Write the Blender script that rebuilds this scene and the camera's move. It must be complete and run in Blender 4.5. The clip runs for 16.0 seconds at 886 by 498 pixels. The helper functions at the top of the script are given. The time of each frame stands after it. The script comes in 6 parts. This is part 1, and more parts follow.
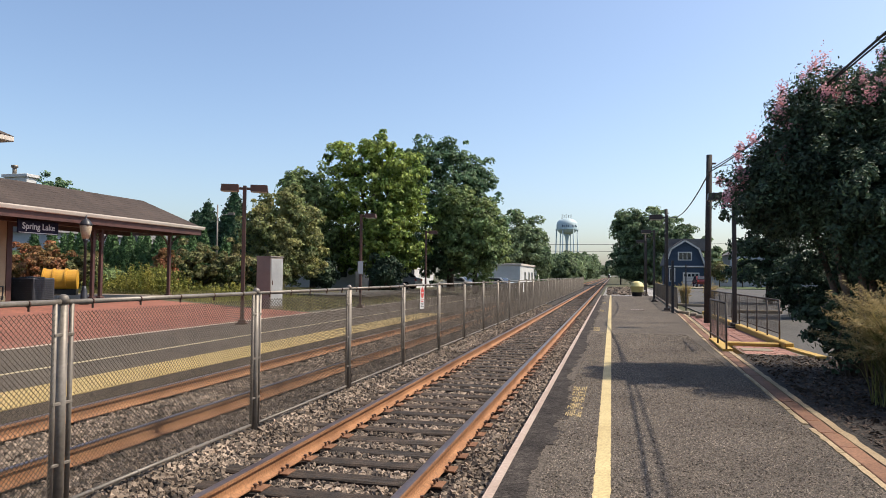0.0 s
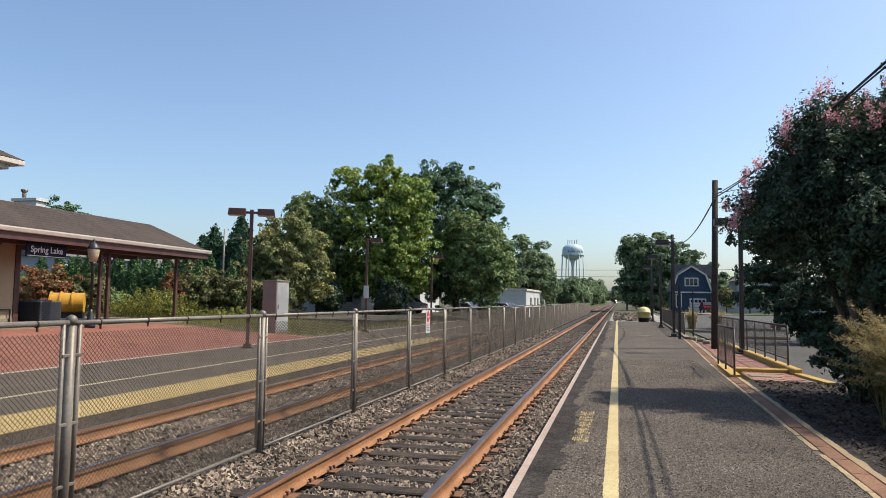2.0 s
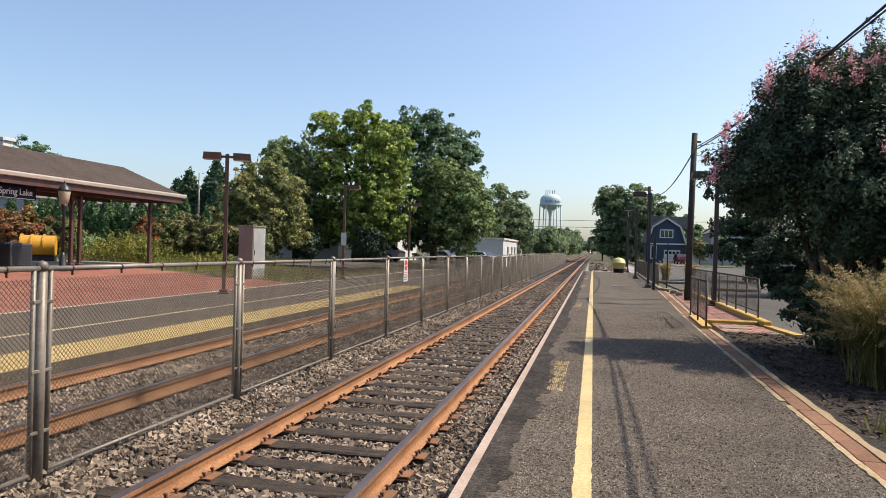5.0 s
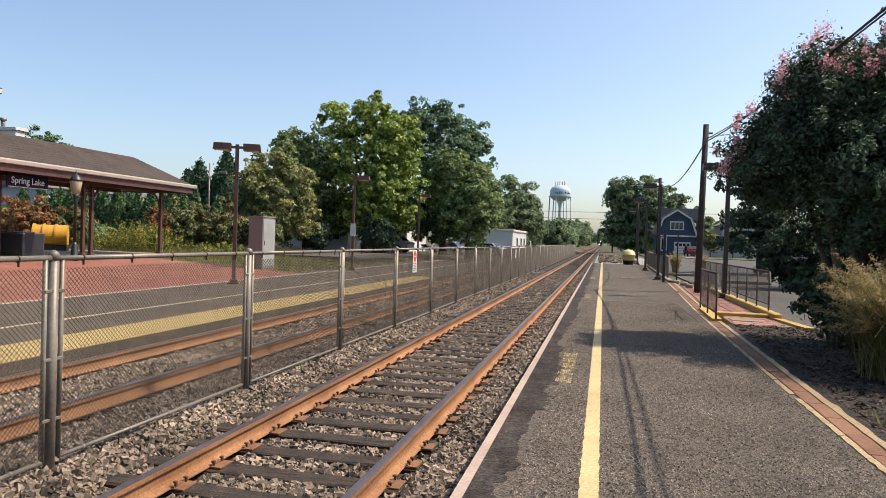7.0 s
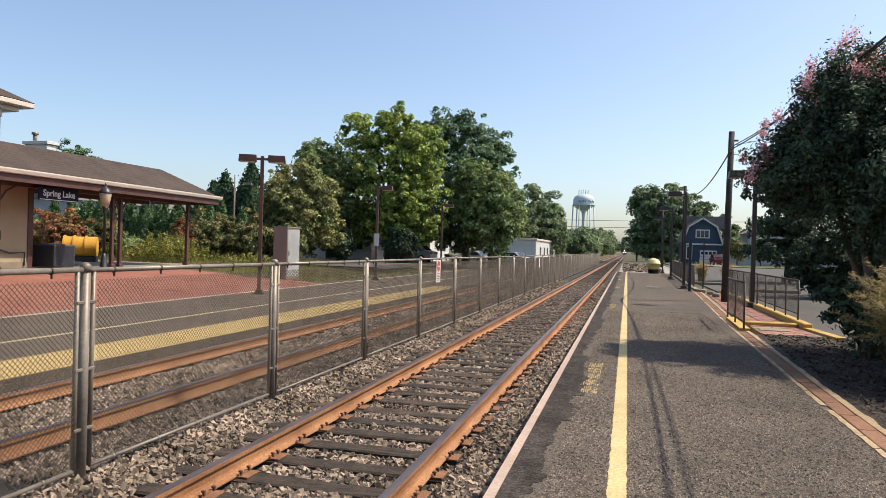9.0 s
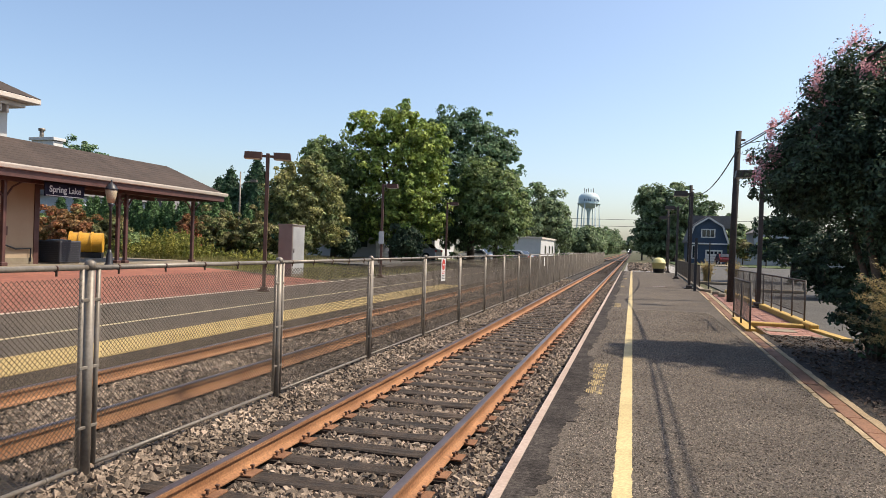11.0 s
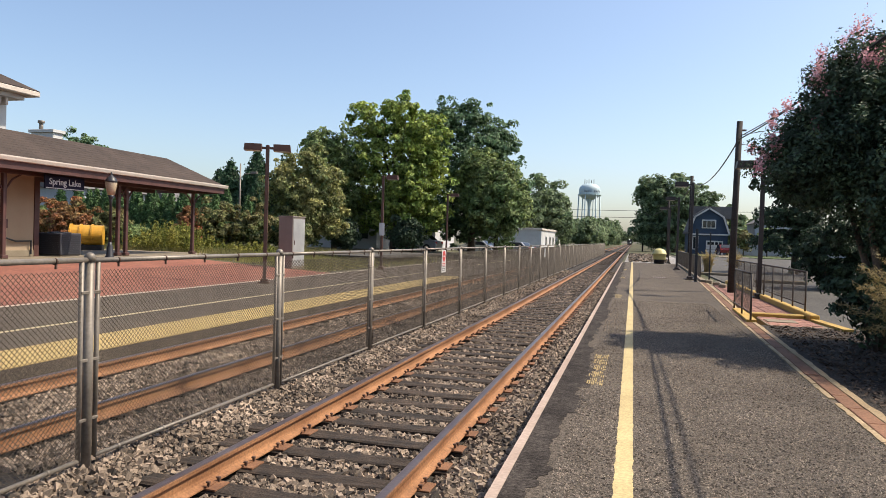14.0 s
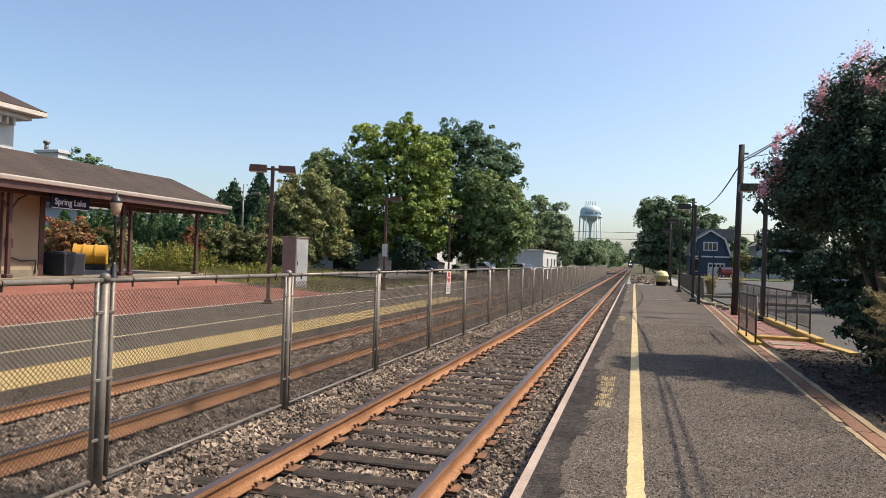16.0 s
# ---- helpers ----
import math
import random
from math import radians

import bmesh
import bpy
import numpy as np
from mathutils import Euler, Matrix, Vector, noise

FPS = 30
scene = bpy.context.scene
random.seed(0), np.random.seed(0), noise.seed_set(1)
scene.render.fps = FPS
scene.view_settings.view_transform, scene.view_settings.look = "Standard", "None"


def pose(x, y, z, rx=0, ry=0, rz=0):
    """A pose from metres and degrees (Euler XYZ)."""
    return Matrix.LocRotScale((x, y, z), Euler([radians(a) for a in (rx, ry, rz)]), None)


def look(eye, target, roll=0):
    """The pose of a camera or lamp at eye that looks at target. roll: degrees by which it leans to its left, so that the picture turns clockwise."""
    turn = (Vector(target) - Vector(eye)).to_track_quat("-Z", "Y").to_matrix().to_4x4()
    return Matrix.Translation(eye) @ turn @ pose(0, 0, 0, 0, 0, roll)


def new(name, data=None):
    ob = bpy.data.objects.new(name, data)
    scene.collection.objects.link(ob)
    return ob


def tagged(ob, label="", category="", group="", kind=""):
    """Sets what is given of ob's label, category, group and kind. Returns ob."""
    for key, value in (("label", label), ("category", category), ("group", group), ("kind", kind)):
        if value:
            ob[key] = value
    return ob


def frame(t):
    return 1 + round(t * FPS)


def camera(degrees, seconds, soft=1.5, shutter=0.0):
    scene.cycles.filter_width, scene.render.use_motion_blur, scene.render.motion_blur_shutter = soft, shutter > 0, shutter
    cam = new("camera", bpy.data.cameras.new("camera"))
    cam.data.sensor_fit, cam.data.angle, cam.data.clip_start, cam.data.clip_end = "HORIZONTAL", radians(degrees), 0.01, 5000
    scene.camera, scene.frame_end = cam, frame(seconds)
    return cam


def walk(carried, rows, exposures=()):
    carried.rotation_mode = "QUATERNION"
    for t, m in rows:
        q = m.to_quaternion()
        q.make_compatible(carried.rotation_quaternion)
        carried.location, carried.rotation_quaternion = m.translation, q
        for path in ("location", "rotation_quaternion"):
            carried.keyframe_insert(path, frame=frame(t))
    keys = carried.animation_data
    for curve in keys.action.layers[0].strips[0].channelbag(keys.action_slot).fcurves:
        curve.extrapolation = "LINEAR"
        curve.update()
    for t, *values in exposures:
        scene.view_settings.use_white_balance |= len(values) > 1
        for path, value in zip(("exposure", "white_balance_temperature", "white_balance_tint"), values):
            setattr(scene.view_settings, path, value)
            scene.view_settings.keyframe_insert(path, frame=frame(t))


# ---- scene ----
cam = camera(65.0, 16.0, 0.7)
PATH = (
    (0, pose(0.033, -0.020, 1.747, 92.116, -0.579, 13.614)),
    (0.5, pose(0.029, -0.020, 1.739, 92.668, 0.392, 13.437)),
    (1, pose(0.048, -0.049, 1.736, 96.012, -0.084, 14.122)),
    (1.5, pose(0.023, -0.029, 1.728, 94.912, -0.515, 13.807)),
    (2, pose(0.028, -0.037, 1.723, 94.178, -0.784, 14.069)),
    (2.5, pose(0.030, -0.035, 1.729, 93.267, -0.379, 14.324)),
    (3, pose(0.017, -0.019, 1.732, 93.519, -0.842, 14.291)),
    (3.5, pose(0.015, -0.012, 1.747, 93.255, -1.108, 13.588)),
    (4, pose(0.000, -0.006, 1.742, 92.134, -1.444, 13.490)),
    (4.5, pose(-0.003, -0.002, 1.746, 91.136, -1.682, 12.788)),
    (5, pose(-0.003, 0.010, 1.748, 89.933, -1.633, 12.202)),
    (5.2, pose(-0.003, 0.014, 1.743, 89.523, -1.618, 12.204)),
    (7.3, pose(0.004, 0.012, 1.751, 89.178, -1.842, 13.037)),
    (7.5, pose(0.005, 0.007, 1.753, 89.279, -1.786, 13.081)),
    (8, pose(-0.000, 0.000, 1.758, 89.680, -1.556, 13.947)),
    (8.5, pose(-0.006, 0.003, 1.760, 89.849, -1.684, 14.448)),
    (9, pose(-0.008, 0.000, 1.756, 89.902, -1.584, 14.857)),
    (11.5, pose(-0.022, 0.030, 1.770, 89.588, -1.912, 15.276)),
    (12, pose(-0.021, 0.031, 1.770, 89.022, -2.041, 14.973)),
    (12.5, pose(-0.021, 0.029, 1.768, 88.961, -1.591, 15.096)),
    (13, pose(-0.023, 0.035, 1.770, 89.138, -1.716, 15.182)),
    (13.5, pose(-0.021, 0.039, 1.767, 89.195, -1.798, 15.060)),
    (14, pose(-0.024, 0.043, 1.770, 89.011, -1.759, 15.293)),
    (14.5, pose(-0.036, 0.035, 1.774, 89.251, -2.211, 15.354)),
    (15, pose(-0.051, 0.018, 1.782, 89.894, -2.322, 15.562)),
    (15.5, pose(-0.076, -0.009, 1.779, 90.110, -2.131, 15.776)),
    (16, pose(-0.090, -0.035, 1.774, 90.745, -1.996, 15.384)),
)
walk(cam, PATH, exposures=((0, 0.32, 6450, 10), (0.8, 0.26, 6250, 7), (3, 0.24, 6250, 7), (4.4, 0.37, 6550, 10), (7.5, 0.41, 6650, 10), (14, 0.39, 6650, 10), (16, 0.34, 6550, 10)))

# ---- daylight ----
SUN = Vector((0.92 * math.cos(radians(54)), 0.39 * math.cos(radians(54)), math.sin(radians(54)))).normalized()
world = bpy.data.worlds.new("world")
scene.world = world
world.use_nodes = True
wn, wl = world.node_tree.nodes, world.node_tree.links
sky = wn.new("ShaderNodeTexSky")
sky.sky_type, sky.sun_disc = "NISHITA", False
sky.sun_elevation, sky.sun_rotation = radians(54), math.atan2(SUN.x, SUN.y)
sky.air_density, sky.dust_density, sky.ozone_density, sky.altitude = 0.95, 2.0, 2.0, 0
wn["Background"].inputs["Strength"].default_value = 0.15
tint = wn.new("ShaderNodeMix")
tint.data_type, tint.blend_type = "RGBA", "MULTIPLY"
tint.inputs["Factor"].default_value, tint.inputs["B"].default_value = 1.0, (1.06, 1.06, 1.06, 1)
wl.new(sky.outputs[0], tint.inputs["A"])
wl.new(tint.outputs["Result"], wn["Background"].inputs["Color"])
sun = new("sun", bpy.data.lights.new("sun", "SUN"))
sun.data.energy, sun.data.angle, sun.data.color = 5.0, radians(0.5), (1.0, 0.90, 0.75)
sun.matrix_world = look((30, 20, 60), Vector((30, 20, 60)) - SUN)


# ---- materials ----
def mat(name, c1, c2, scale=4.0, rough=0.8, metal=0.0, fine=60.0, fine_amt=0.25, bump=0.15, bump_scale=0.01,
        island=0.0, obj_rand=0.0, local=False, translucent=0.0, spec=0.5):
    """A worn surface: two colours by broad stains, fine grain in value and relief."""
    m = bpy.data.materials.new(name)
    m.use_nodes = True
    n, l = m.node_tree.nodes, m.node_tree.links
    bsdf = n["Principled BSDF"]
    if local:
        src = n.new("ShaderNodeTexCoord").outputs["Object"]
    else:
        src = n.new("ShaderNodeNewGeometry").outputs["Position"]
    broad = n.new("ShaderNodeTexNoise")
    broad.inputs["Scale"].default_value, broad.inputs["Detail"].default_value = scale, 6
    broad.inputs["Roughness"].default_value = 0.6
    l.new(src, broad.inputs["Vector"])
    ramp = n.new("ShaderNodeMapRange")
    ramp.inputs[1].default_value, ramp.inputs[2].default_value = 0.34, 0.66
    l.new(broad.outputs["Fac"], ramp.inputs[0])
    mix = n.new("ShaderNodeMix")
    mix.data_type = "RGBA"
    mix.inputs["A"].default_value, mix.inputs["B"].default_value = (*c1, 1), (*c2, 1)
    l.new(ramp.outputs[0], mix.inputs["Factor"])
    grain = n.new("ShaderNodeTexNoise")
    grain.inputs["Scale"].default_value, grain.inputs["Detail"].default_value = fine, 3
    l.new(src, grain.inputs["Vector"])
    value = n.new("ShaderNodeMapRange")
    value.inputs[1].default_value, value.inputs[2].default_value = 0.3, 0.7
    value.inputs[3].default_value, value.inputs[4].default_value = 1 - fine_amt, 1 + fine_amt
    l.new(grain.outputs["Fac"], value.inputs[0])
    hsv = n.new("ShaderNodeHueSaturation")
    l.new(mix.outputs["Result"], hsv.inputs["Color"])
    last = value.outputs[0]
    for amount, node, out in ((island, "ShaderNodeNewGeometry", "Random Per Island"), (obj_rand, "ShaderNodeObjectInfo", "Random")):
        if amount:
            rnd = n.new(node)
            vary = n.new("ShaderNodeMapRange")
            vary.inputs[3].default_value, vary.inputs[4].default_value = 1 - amount, 1 + amount
            l.new(rnd.outputs[out], vary.inputs[0])
            times = n.new("ShaderNodeMath")
            times.operation = "MULTIPLY"
            l.new(last, times.inputs[0])
            l.new(vary.outputs[0], times.inputs[1])
            last = times.outputs[0]
    l.new(last, hsv.inputs["Value"])
    l.new(hsv.outputs[0], bsdf.inputs["Base Color"])
    bsdf.inputs["Roughness"].default_value, bsdf.inputs["Metallic"].default_value = rough, metal
    bsdf.inputs["Specular IOR Level"].default_value = spec
    if bump:
        b = n.new("ShaderNodeBump")
        b.inputs["Strength"].default_value, b.inputs["Distance"].default_value = bump, bump_scale
        l.new(grain.outputs["Fac"], b.inputs["Height"])
        l.new(b.outputs[0], bsdf.inputs["Normal"])
    if translucent:
        tr = n.new("ShaderNodeBsdfTranslucent")
        l.new(hsv.outputs[0], tr.inputs["Color"])
        add = n.new("ShaderNodeMixShader")
        add.inputs[0].default_value = translucent
        l.new(bsdf.outputs[0], add.inputs[1])
        l.new(tr.outputs[0], add.inputs[2])
        l.new(add.outputs[0], n["Material Output"].inputs["Surface"])
    return m


def speckled(m, scale, low, high, strength=1.0):
    """Adds a coarse aggregate: stones of other brightness, with relief."""
    n, l = m.node_tree.nodes, m.node_tree.links
    bsdf = n["Principled BSDF"]
    link = bsdf.inputs["Base Color"].links[0]
    colour = link.from_socket
    geo = n.new("ShaderNodeNewGeometry")
    vor = n.new("ShaderNodeTexVoronoi")
    vor.inputs["Scale"].default_value = scale
    l.new(geo.outputs["Position"], vor.inputs["Vector"])
    sep = n.new("ShaderNodeSeparateColor")
    l.new(vor.outputs["Color"], sep.inputs[0])
    rng = n.new("ShaderNodeMapRange")
    rng.inputs[3].default_value, rng.inputs[4].default_value = low, high
    l.new(sep.outputs[0], rng.inputs[0])
    h = n.new("ShaderNodeHueSaturation")
    l.new(colour, h.inputs["Color"])
    l.new(rng.outputs[0], h.inputs["Value"])
    l.new(h.outputs[0], bsdf.inputs["Base Color"])
    b = n.new("ShaderNodeBump")
    b.inputs["Strength"].default_value, b.inputs["Distance"].default_value, b.invert = strength, 0.6 / scale, True
    l.new(vor.outputs["Distance"], b.inputs["Height"])
    l.new(b.outputs[0], bsdf.inputs["Normal"])
    return m


def bricked(m, length, width, joint, mortar):
    """Lays pavers of that size, with darker or lighter joints, over a material."""
    n, l = m.node_tree.nodes, m.node_tree.links
    bsdf = n["Principled BSDF"]
    colour = bsdf.inputs["Base Color"].links[0].from_socket
    geo = n.new("ShaderNodeNewGeometry")
    br = n.new("ShaderNodeTexBrick")
    br.inputs["Scale"].default_value = 1.0
    br.inputs["Brick Width"].default_value, br.inputs["Row Height"].default_value = length, width
    br.inputs["Mortar Size"].default_value = joint
    br.inputs["Color1"].default_value, br.inputs["Color2"].default_value = (0.78, 0.78, 0.78, 1), (1.2, 1.2, 1.2, 1)
    br.inputs["Mortar"].default_value = (*mortar, 1)
    l.new(geo.outputs["Position"], br.inputs["Vector"])
    mul = n.new("ShaderNodeMix")
    mul.data_type, mul.blend_type = "RGBA", "MULTIPLY"
    mul.inputs["Factor"].default_value = 1
    l.new(colour, mul.inputs["A"])
    l.new(br.outputs["Color"], mul.inputs["B"])
    l.new(mul.outputs["Result"], bsdf.inputs["Base Color"])
    return m


def glow(name, colour, strength):
    m = bpy.data.materials.new(name)
    m.use_nodes = True
    b = m.node_tree.nodes["Principled BSDF"]
    b.inputs["Base Color"].default_value = (*colour, 1)
    b.inputs["Emission Color"].default_value, b.inputs["Emission Strength"].default_value = (*colour, 1), strength
    return m


def glass(name, colour, rough=0.05):
    m = bpy.data.materials.new(name)
    m.use_nodes = True
    b = m.node_tree.nodes["Principled BSDF"]
    b.inputs["Base Color"].default_value, b.inputs["Roughness"].default_value = (*colour, 1), rough
    b.inputs["Specular IOR Level"].default_value = 0.8
    return m


ASPHALT = speckled(mat("asphalt", (0.074, 0.060, 0.048), (0.103, 0.084, 0.066), 0.6, 0.92, fine=30, fine_amt=0.15, spec=0.2), 90, 0.35, 1.75, 0.8)
PATCH = speckled(mat("asphalt_patch", (0.022, 0.018, 0.016), (0.056, 0.047, 0.041), 3.2, 0.95, fine=26, fine_amt=0.3, bump=0.5, spec=0.12), 70, 0.55, 1.6, 0.6)
ROAD = speckled(mat("road_asphalt", (0.050, 0.045, 0.039), (0.073, 0.066, 0.058), 0.3, 0.92, fine=12, fine_amt=0.15), 40, 0.7, 1.3, 0.4)
YELLOW = mat("yellow_paint", (0.395, 0.300, 0.135), (0.490, 0.385, 0.185), 2.0, 0.75, fine=45, fine_amt=0.22, bump=0.3)
KERB_YELLOW = mat("yellow_kerb_paint", (0.373, 0.223, 0.037), (0.426, 0.277, 0.064), 2.0, 0.7, fine=45, fine_amt=0.2, bump=0.3)
TACTILE = mat("yellow_tactile", (0.323, 0.227, 0.079), (0.401, 0.288, 0.113), 1.2, 0.75, fine=30, fine_amt=0.2, bump=0.3)
CONCRETE = mat("concrete", (0.159, 0.127, 0.085), (0.226, 0.184, 0.130), 1.5, 0.88, fine=50, fine_amt=0.15, bump=0.3)
EDGE = mat("platform_edge_concrete", (0.302, 0.218, 0.169), (0.387, 0.295, 0.239), 1.8, 0.85, fine=35, fine_amt=0.15, bump=0.25)
WHITE_LINE = mat("cream_line_paint", (0.358, 0.290, 0.162), (0.460, 0.383, 0.230), 3.0, 0.8, fine=40, fine_amt=0.15)
PALE_BAND = mat("pale_concrete_band", (0.375, 0.315, 0.238), (0.468, 0.400, 0.315), 2.2, 0.85, fine=40, fine_amt=0.15)
KERB_CREAM = mat("cream_kerb_concrete", (0.264, 0.187, 0.099), (0.366, 0.271, 0.158), 3.0, 0.88, fine=38, fine_amt=0.25, bump=0.5, obj_rand=0.15)
BRICKBED = mat("edging_mortar", (0.074, 0.056, 0.037), (0.141, 0.107, 0.074), 3, 0.9, fine=40, fine_amt=0.3, bump=0.5)
RUST = mat("rusty_rail", (0.198, 0.086, 0.034), (0.315, 0.152, 0.067), 1.2, 0.82, fine=45, fine_amt=0.28, bump=0.2)
PLATE = mat("rusty_plate", (0.137, 0.059, 0.027), (0.204, 0.096, 0.046), 5, 0.85, fine=70, fine_amt=0.3, bump=0.3)
SPIKE = mat("dark_iron", (0.050, 0.026, 0.017), (0.095, 0.046, 0.027), 9, 0.8, fine=70)
RAILHEAD = mat("worn_rail_head", (0.118, 0.078, 0.067), (0.189, 0.141, 0.126), 1.3, 0.34, 0.65, fine=30, fine_amt=0.15, bump=0.05)
TIE = mat("creosoted_tie", (0.015, 0.010, 0.006), (0.056, 0.036, 0.023), 5, 0.9, fine=55, fine_amt=0.55, bump=0.8, bump_scale=0.012, obj_rand=0.35)
STONE = mat("ballast_stone", (0.104, 0.076, 0.053), (0.239, 0.182, 0.134), 1.0, 0.85, fine=60, fine_amt=0.2, island=0.85, bump=0.3)
# crushed stone far darker than STONE: shade of the gaps is in its colour
BED_SHADE = speckled(mat("shaded_ballast_bed", (0.018, 0.014, 0.011), (0.037, 0.030, 0.023), 0.8, 0.92, fine=30, fine_amt=0.3), 19, 0.3, 2.0, 1.0)
GALV = mat("galvanised_steel", (0.138, 0.116, 0.093), (0.212, 0.184, 0.151), 3, 0.5, 0.25, fine=40, fine_amt=0.15, bump=0.05)
DULL_STEEL = mat("dull_brown_steel", (0.062, 0.050, 0.041), (0.105, 0.087, 0.072), 3, 0.6, 0.2, fine=40, fine_amt=0.15, bump=0.05)
WIRE = mat("fence_wire", (0.054, 0.043, 0.032), (0.101, 0.081, 0.062), 3, 0.75, 0.0, fine=30, bump=0, spec=0.3)
BRICKS = bricked(mat("red_brick_paving", (0.187, 0.059, 0.035), (0.256, 0.093, 0.056), 0.5, 0.88, fine=25, fine_amt=0.2), 0.2, 0.1, 0.010, (0.8, 0.9, 1.0))
EDGING = mat("edging_brick", (0.126, 0.056, 0.028), (0.185, 0.089, 0.049), 2, 0.88, fine=40, fine_amt=0.25, bump=0.4, obj_rand=0.2)
GRASS = mat("dry_grass_ground", (0.039, 0.044, 0.014), (0.092, 0.078, 0.034), 0.35, 0.95, fine=9, fine_amt=0.4, bump=0.6, bump_scale=0.05)
LAWN = mat("lawn", (0.036, 0.062, 0.013), (0.067, 0.093, 0.026), 0.25, 0.95, fine=8, fine_amt=0.35)
# brown mulch whose colour also carries the deep shade under the shrubs
MULCH_SHADED = speckled(mat("mulch", (0.012, 0.008, 0.005), (0.030, 0.020, 0.014), 3, 0.95, fine=35, fine_amt=0.5), 34, 0.3, 1.7, 1.0)
SHINGLE = mat("brown_shingles", (0.036, 0.024, 0.018), (0.058, 0.040, 0.031), 0.9, 0.92, fine=14, fine_amt=0.22, bump=0.3)
TAN = mat("tan_stucco", (0.289, 0.207, 0.133), (0.346, 0.260, 0.173), 0.7, 0.85, fine=30, fine_amt=0.08)
MAROON = mat("maroon_trim", (0.056, 0.022, 0.018), (0.085, 0.033, 0.027), 2, 0.6, fine=30, fine_amt=0.12)
CREAM = mat("cream_gutter", (0.47, 0.41, 0.35), (0.54, 0.48, 0.42), 1.2, 0.6, fine=30, fine_amt=0.08)
WHITE = mat("white_paint", (0.462, 0.456, 0.441), (0.543, 0.537, 0.523), 1.0, 0.6, fine=30, fine_amt=0.06, bump=0.05)
BROWN = mat("brown_lamp_paint", (0.073, 0.030, 0.019), (0.106, 0.047, 0.030), 3, 0.55, fine=40, fine_amt=0.15, bump=0.05)
BRONZE = mat("dark_bronze_paint", (0.026, 0.018, 0.015), (0.044, 0.031, 0.026), 3, 0.5, fine=40, fine_amt=0.15, bump=0.05)
BLACK = mat("black_paint", (0.011, 0.012, 0.015), (0.022, 0.022, 0.027), 3, 0.45, fine=40, fine_amt=0.15, bump=0.05)
NAVY = mat("navy_sign", (0.008, 0.008, 0.020), (0.013, 0.013, 0.030), 2, 0.75, fine=30, bump=0, spec=0.2)
LENS = mat("lamp_lens", (0.509, 0.481, 0.425), (0.601, 0.574, 0.518), 3, 0.35, fine=30, bump=0)
POLEWOOD = mat("weathered_pole", (0.027, 0.021, 0.018), (0.047, 0.038, 0.032), 3, 0.9, fine=30, fine_amt=0.35, bump=0.5)
BARK = mat("bark", (0.056, 0.041, 0.030), (0.111, 0.085, 0.063), 4, 0.9, fine=25, fine_amt=0.35, bump=0.6, bump_scale=0.03)
PALEBARK = mat("smooth_bark", (0.090, 0.065, 0.045), (0.138, 0.106, 0.078), 4, 0.8, fine=25, fine_amt=0.25, bump=0.2)
TANKYELLOW = mat("yellow_plastic", (0.48, 0.235, 0.020), (0.56, 0.30, 0.032), 1, 0.45, fine=20, fine_amt=0.1, bump=0.03)
PALEYELLOW = mat("pale_yellow_plastic", (0.518, 0.444, 0.163), (0.577, 0.503, 0.222), 1, 0.5, fine=20, fine_amt=0.05, bump=0.03)
# cabinet door metal, made paler to show its side in the sun
LIT_DOOR = mat("sunlit_door_metal", (0.296, 0.296, 0.296), (0.370, 0.370, 0.363), 1.5, 0.4, 0.2, fine=20, fine_amt=0.05, bump=0)
GREYBOX = mat("grey_appliance", (0.028, 0.028, 0.036), (0.042, 0.042, 0.050), 2, 0.6, fine=40, bump=0.05)
CABINET = mat("cabinet_paint", (0.200, 0.161, 0.139), (0.244, 0.200, 0.172), 1.6, 0.45, 0.2, fine=30, fine_amt=0.06, bump=0.03)
BLUE = mat("blue_siding", (0.020, 0.040, 0.078), (0.028, 0.052, 0.094), 0.6, 0.7, fine=12, fine_amt=0.12)
GREYROOF = mat("grey_shingles", (0.096, 0.092, 0.092), (0.141, 0.133, 0.130), 0.8, 0.9, fine=8, fine_amt=0.2)
TOWERPAINT = mat("pale_blue_tank_paint", (0.385, 0.488, 0.518), (0.444, 0.533, 0.555), 0.08, 0.6, fine=1.0, fine_amt=0.06, bump=0)
LANTERN_GLASS = mat("amber_lantern_glass", (0.34, 0.27, 0.18), (0.44, 0.36, 0.25), 3, 0.3, fine=30, bump=0)
LETTER = mat("blue_lettering", (0.022, 0.044, 0.104), (0.037, 0.059, 0.126), 1, 0.6, bump=0)
RED = mat("red_sign_paint", (0.407, 0.030, 0.022), (0.459, 0.044, 0.037), 4, 0.5, bump=0)
CARRED = mat("red_car_paint", (0.085, 0.008, 0.012), (0.11, 0.011, 0.015), 2, 0.25, bump=0)
CARSILVER = mat("silver_car_paint", (0.311, 0.326, 0.348), (0.370, 0.385, 0.407), 2, 0.28, 0.4, bump=0)
TYRE = mat("tyre_rubber", (0.011, 0.011, 0.011), (0.022, 0.022, 0.022), 5, 0.85, bump=0)
GLASS = glass("dark_glass", (0.02, 0.025, 0.03))
CABLE = mat("black_cable", (0.009, 0.009, 0.010), (0.022, 0.022, 0.024), 8, 0.6, bump=0)
TRAINPAINT = mat("dark_train_paint", (0.037, 0.037, 0.044), (0.067, 0.067, 0.074), 1, 0.5, local=True, bump=0)
HEADLIGHT = glow("headlight", (1.0, 0.9, 0.75), 60)


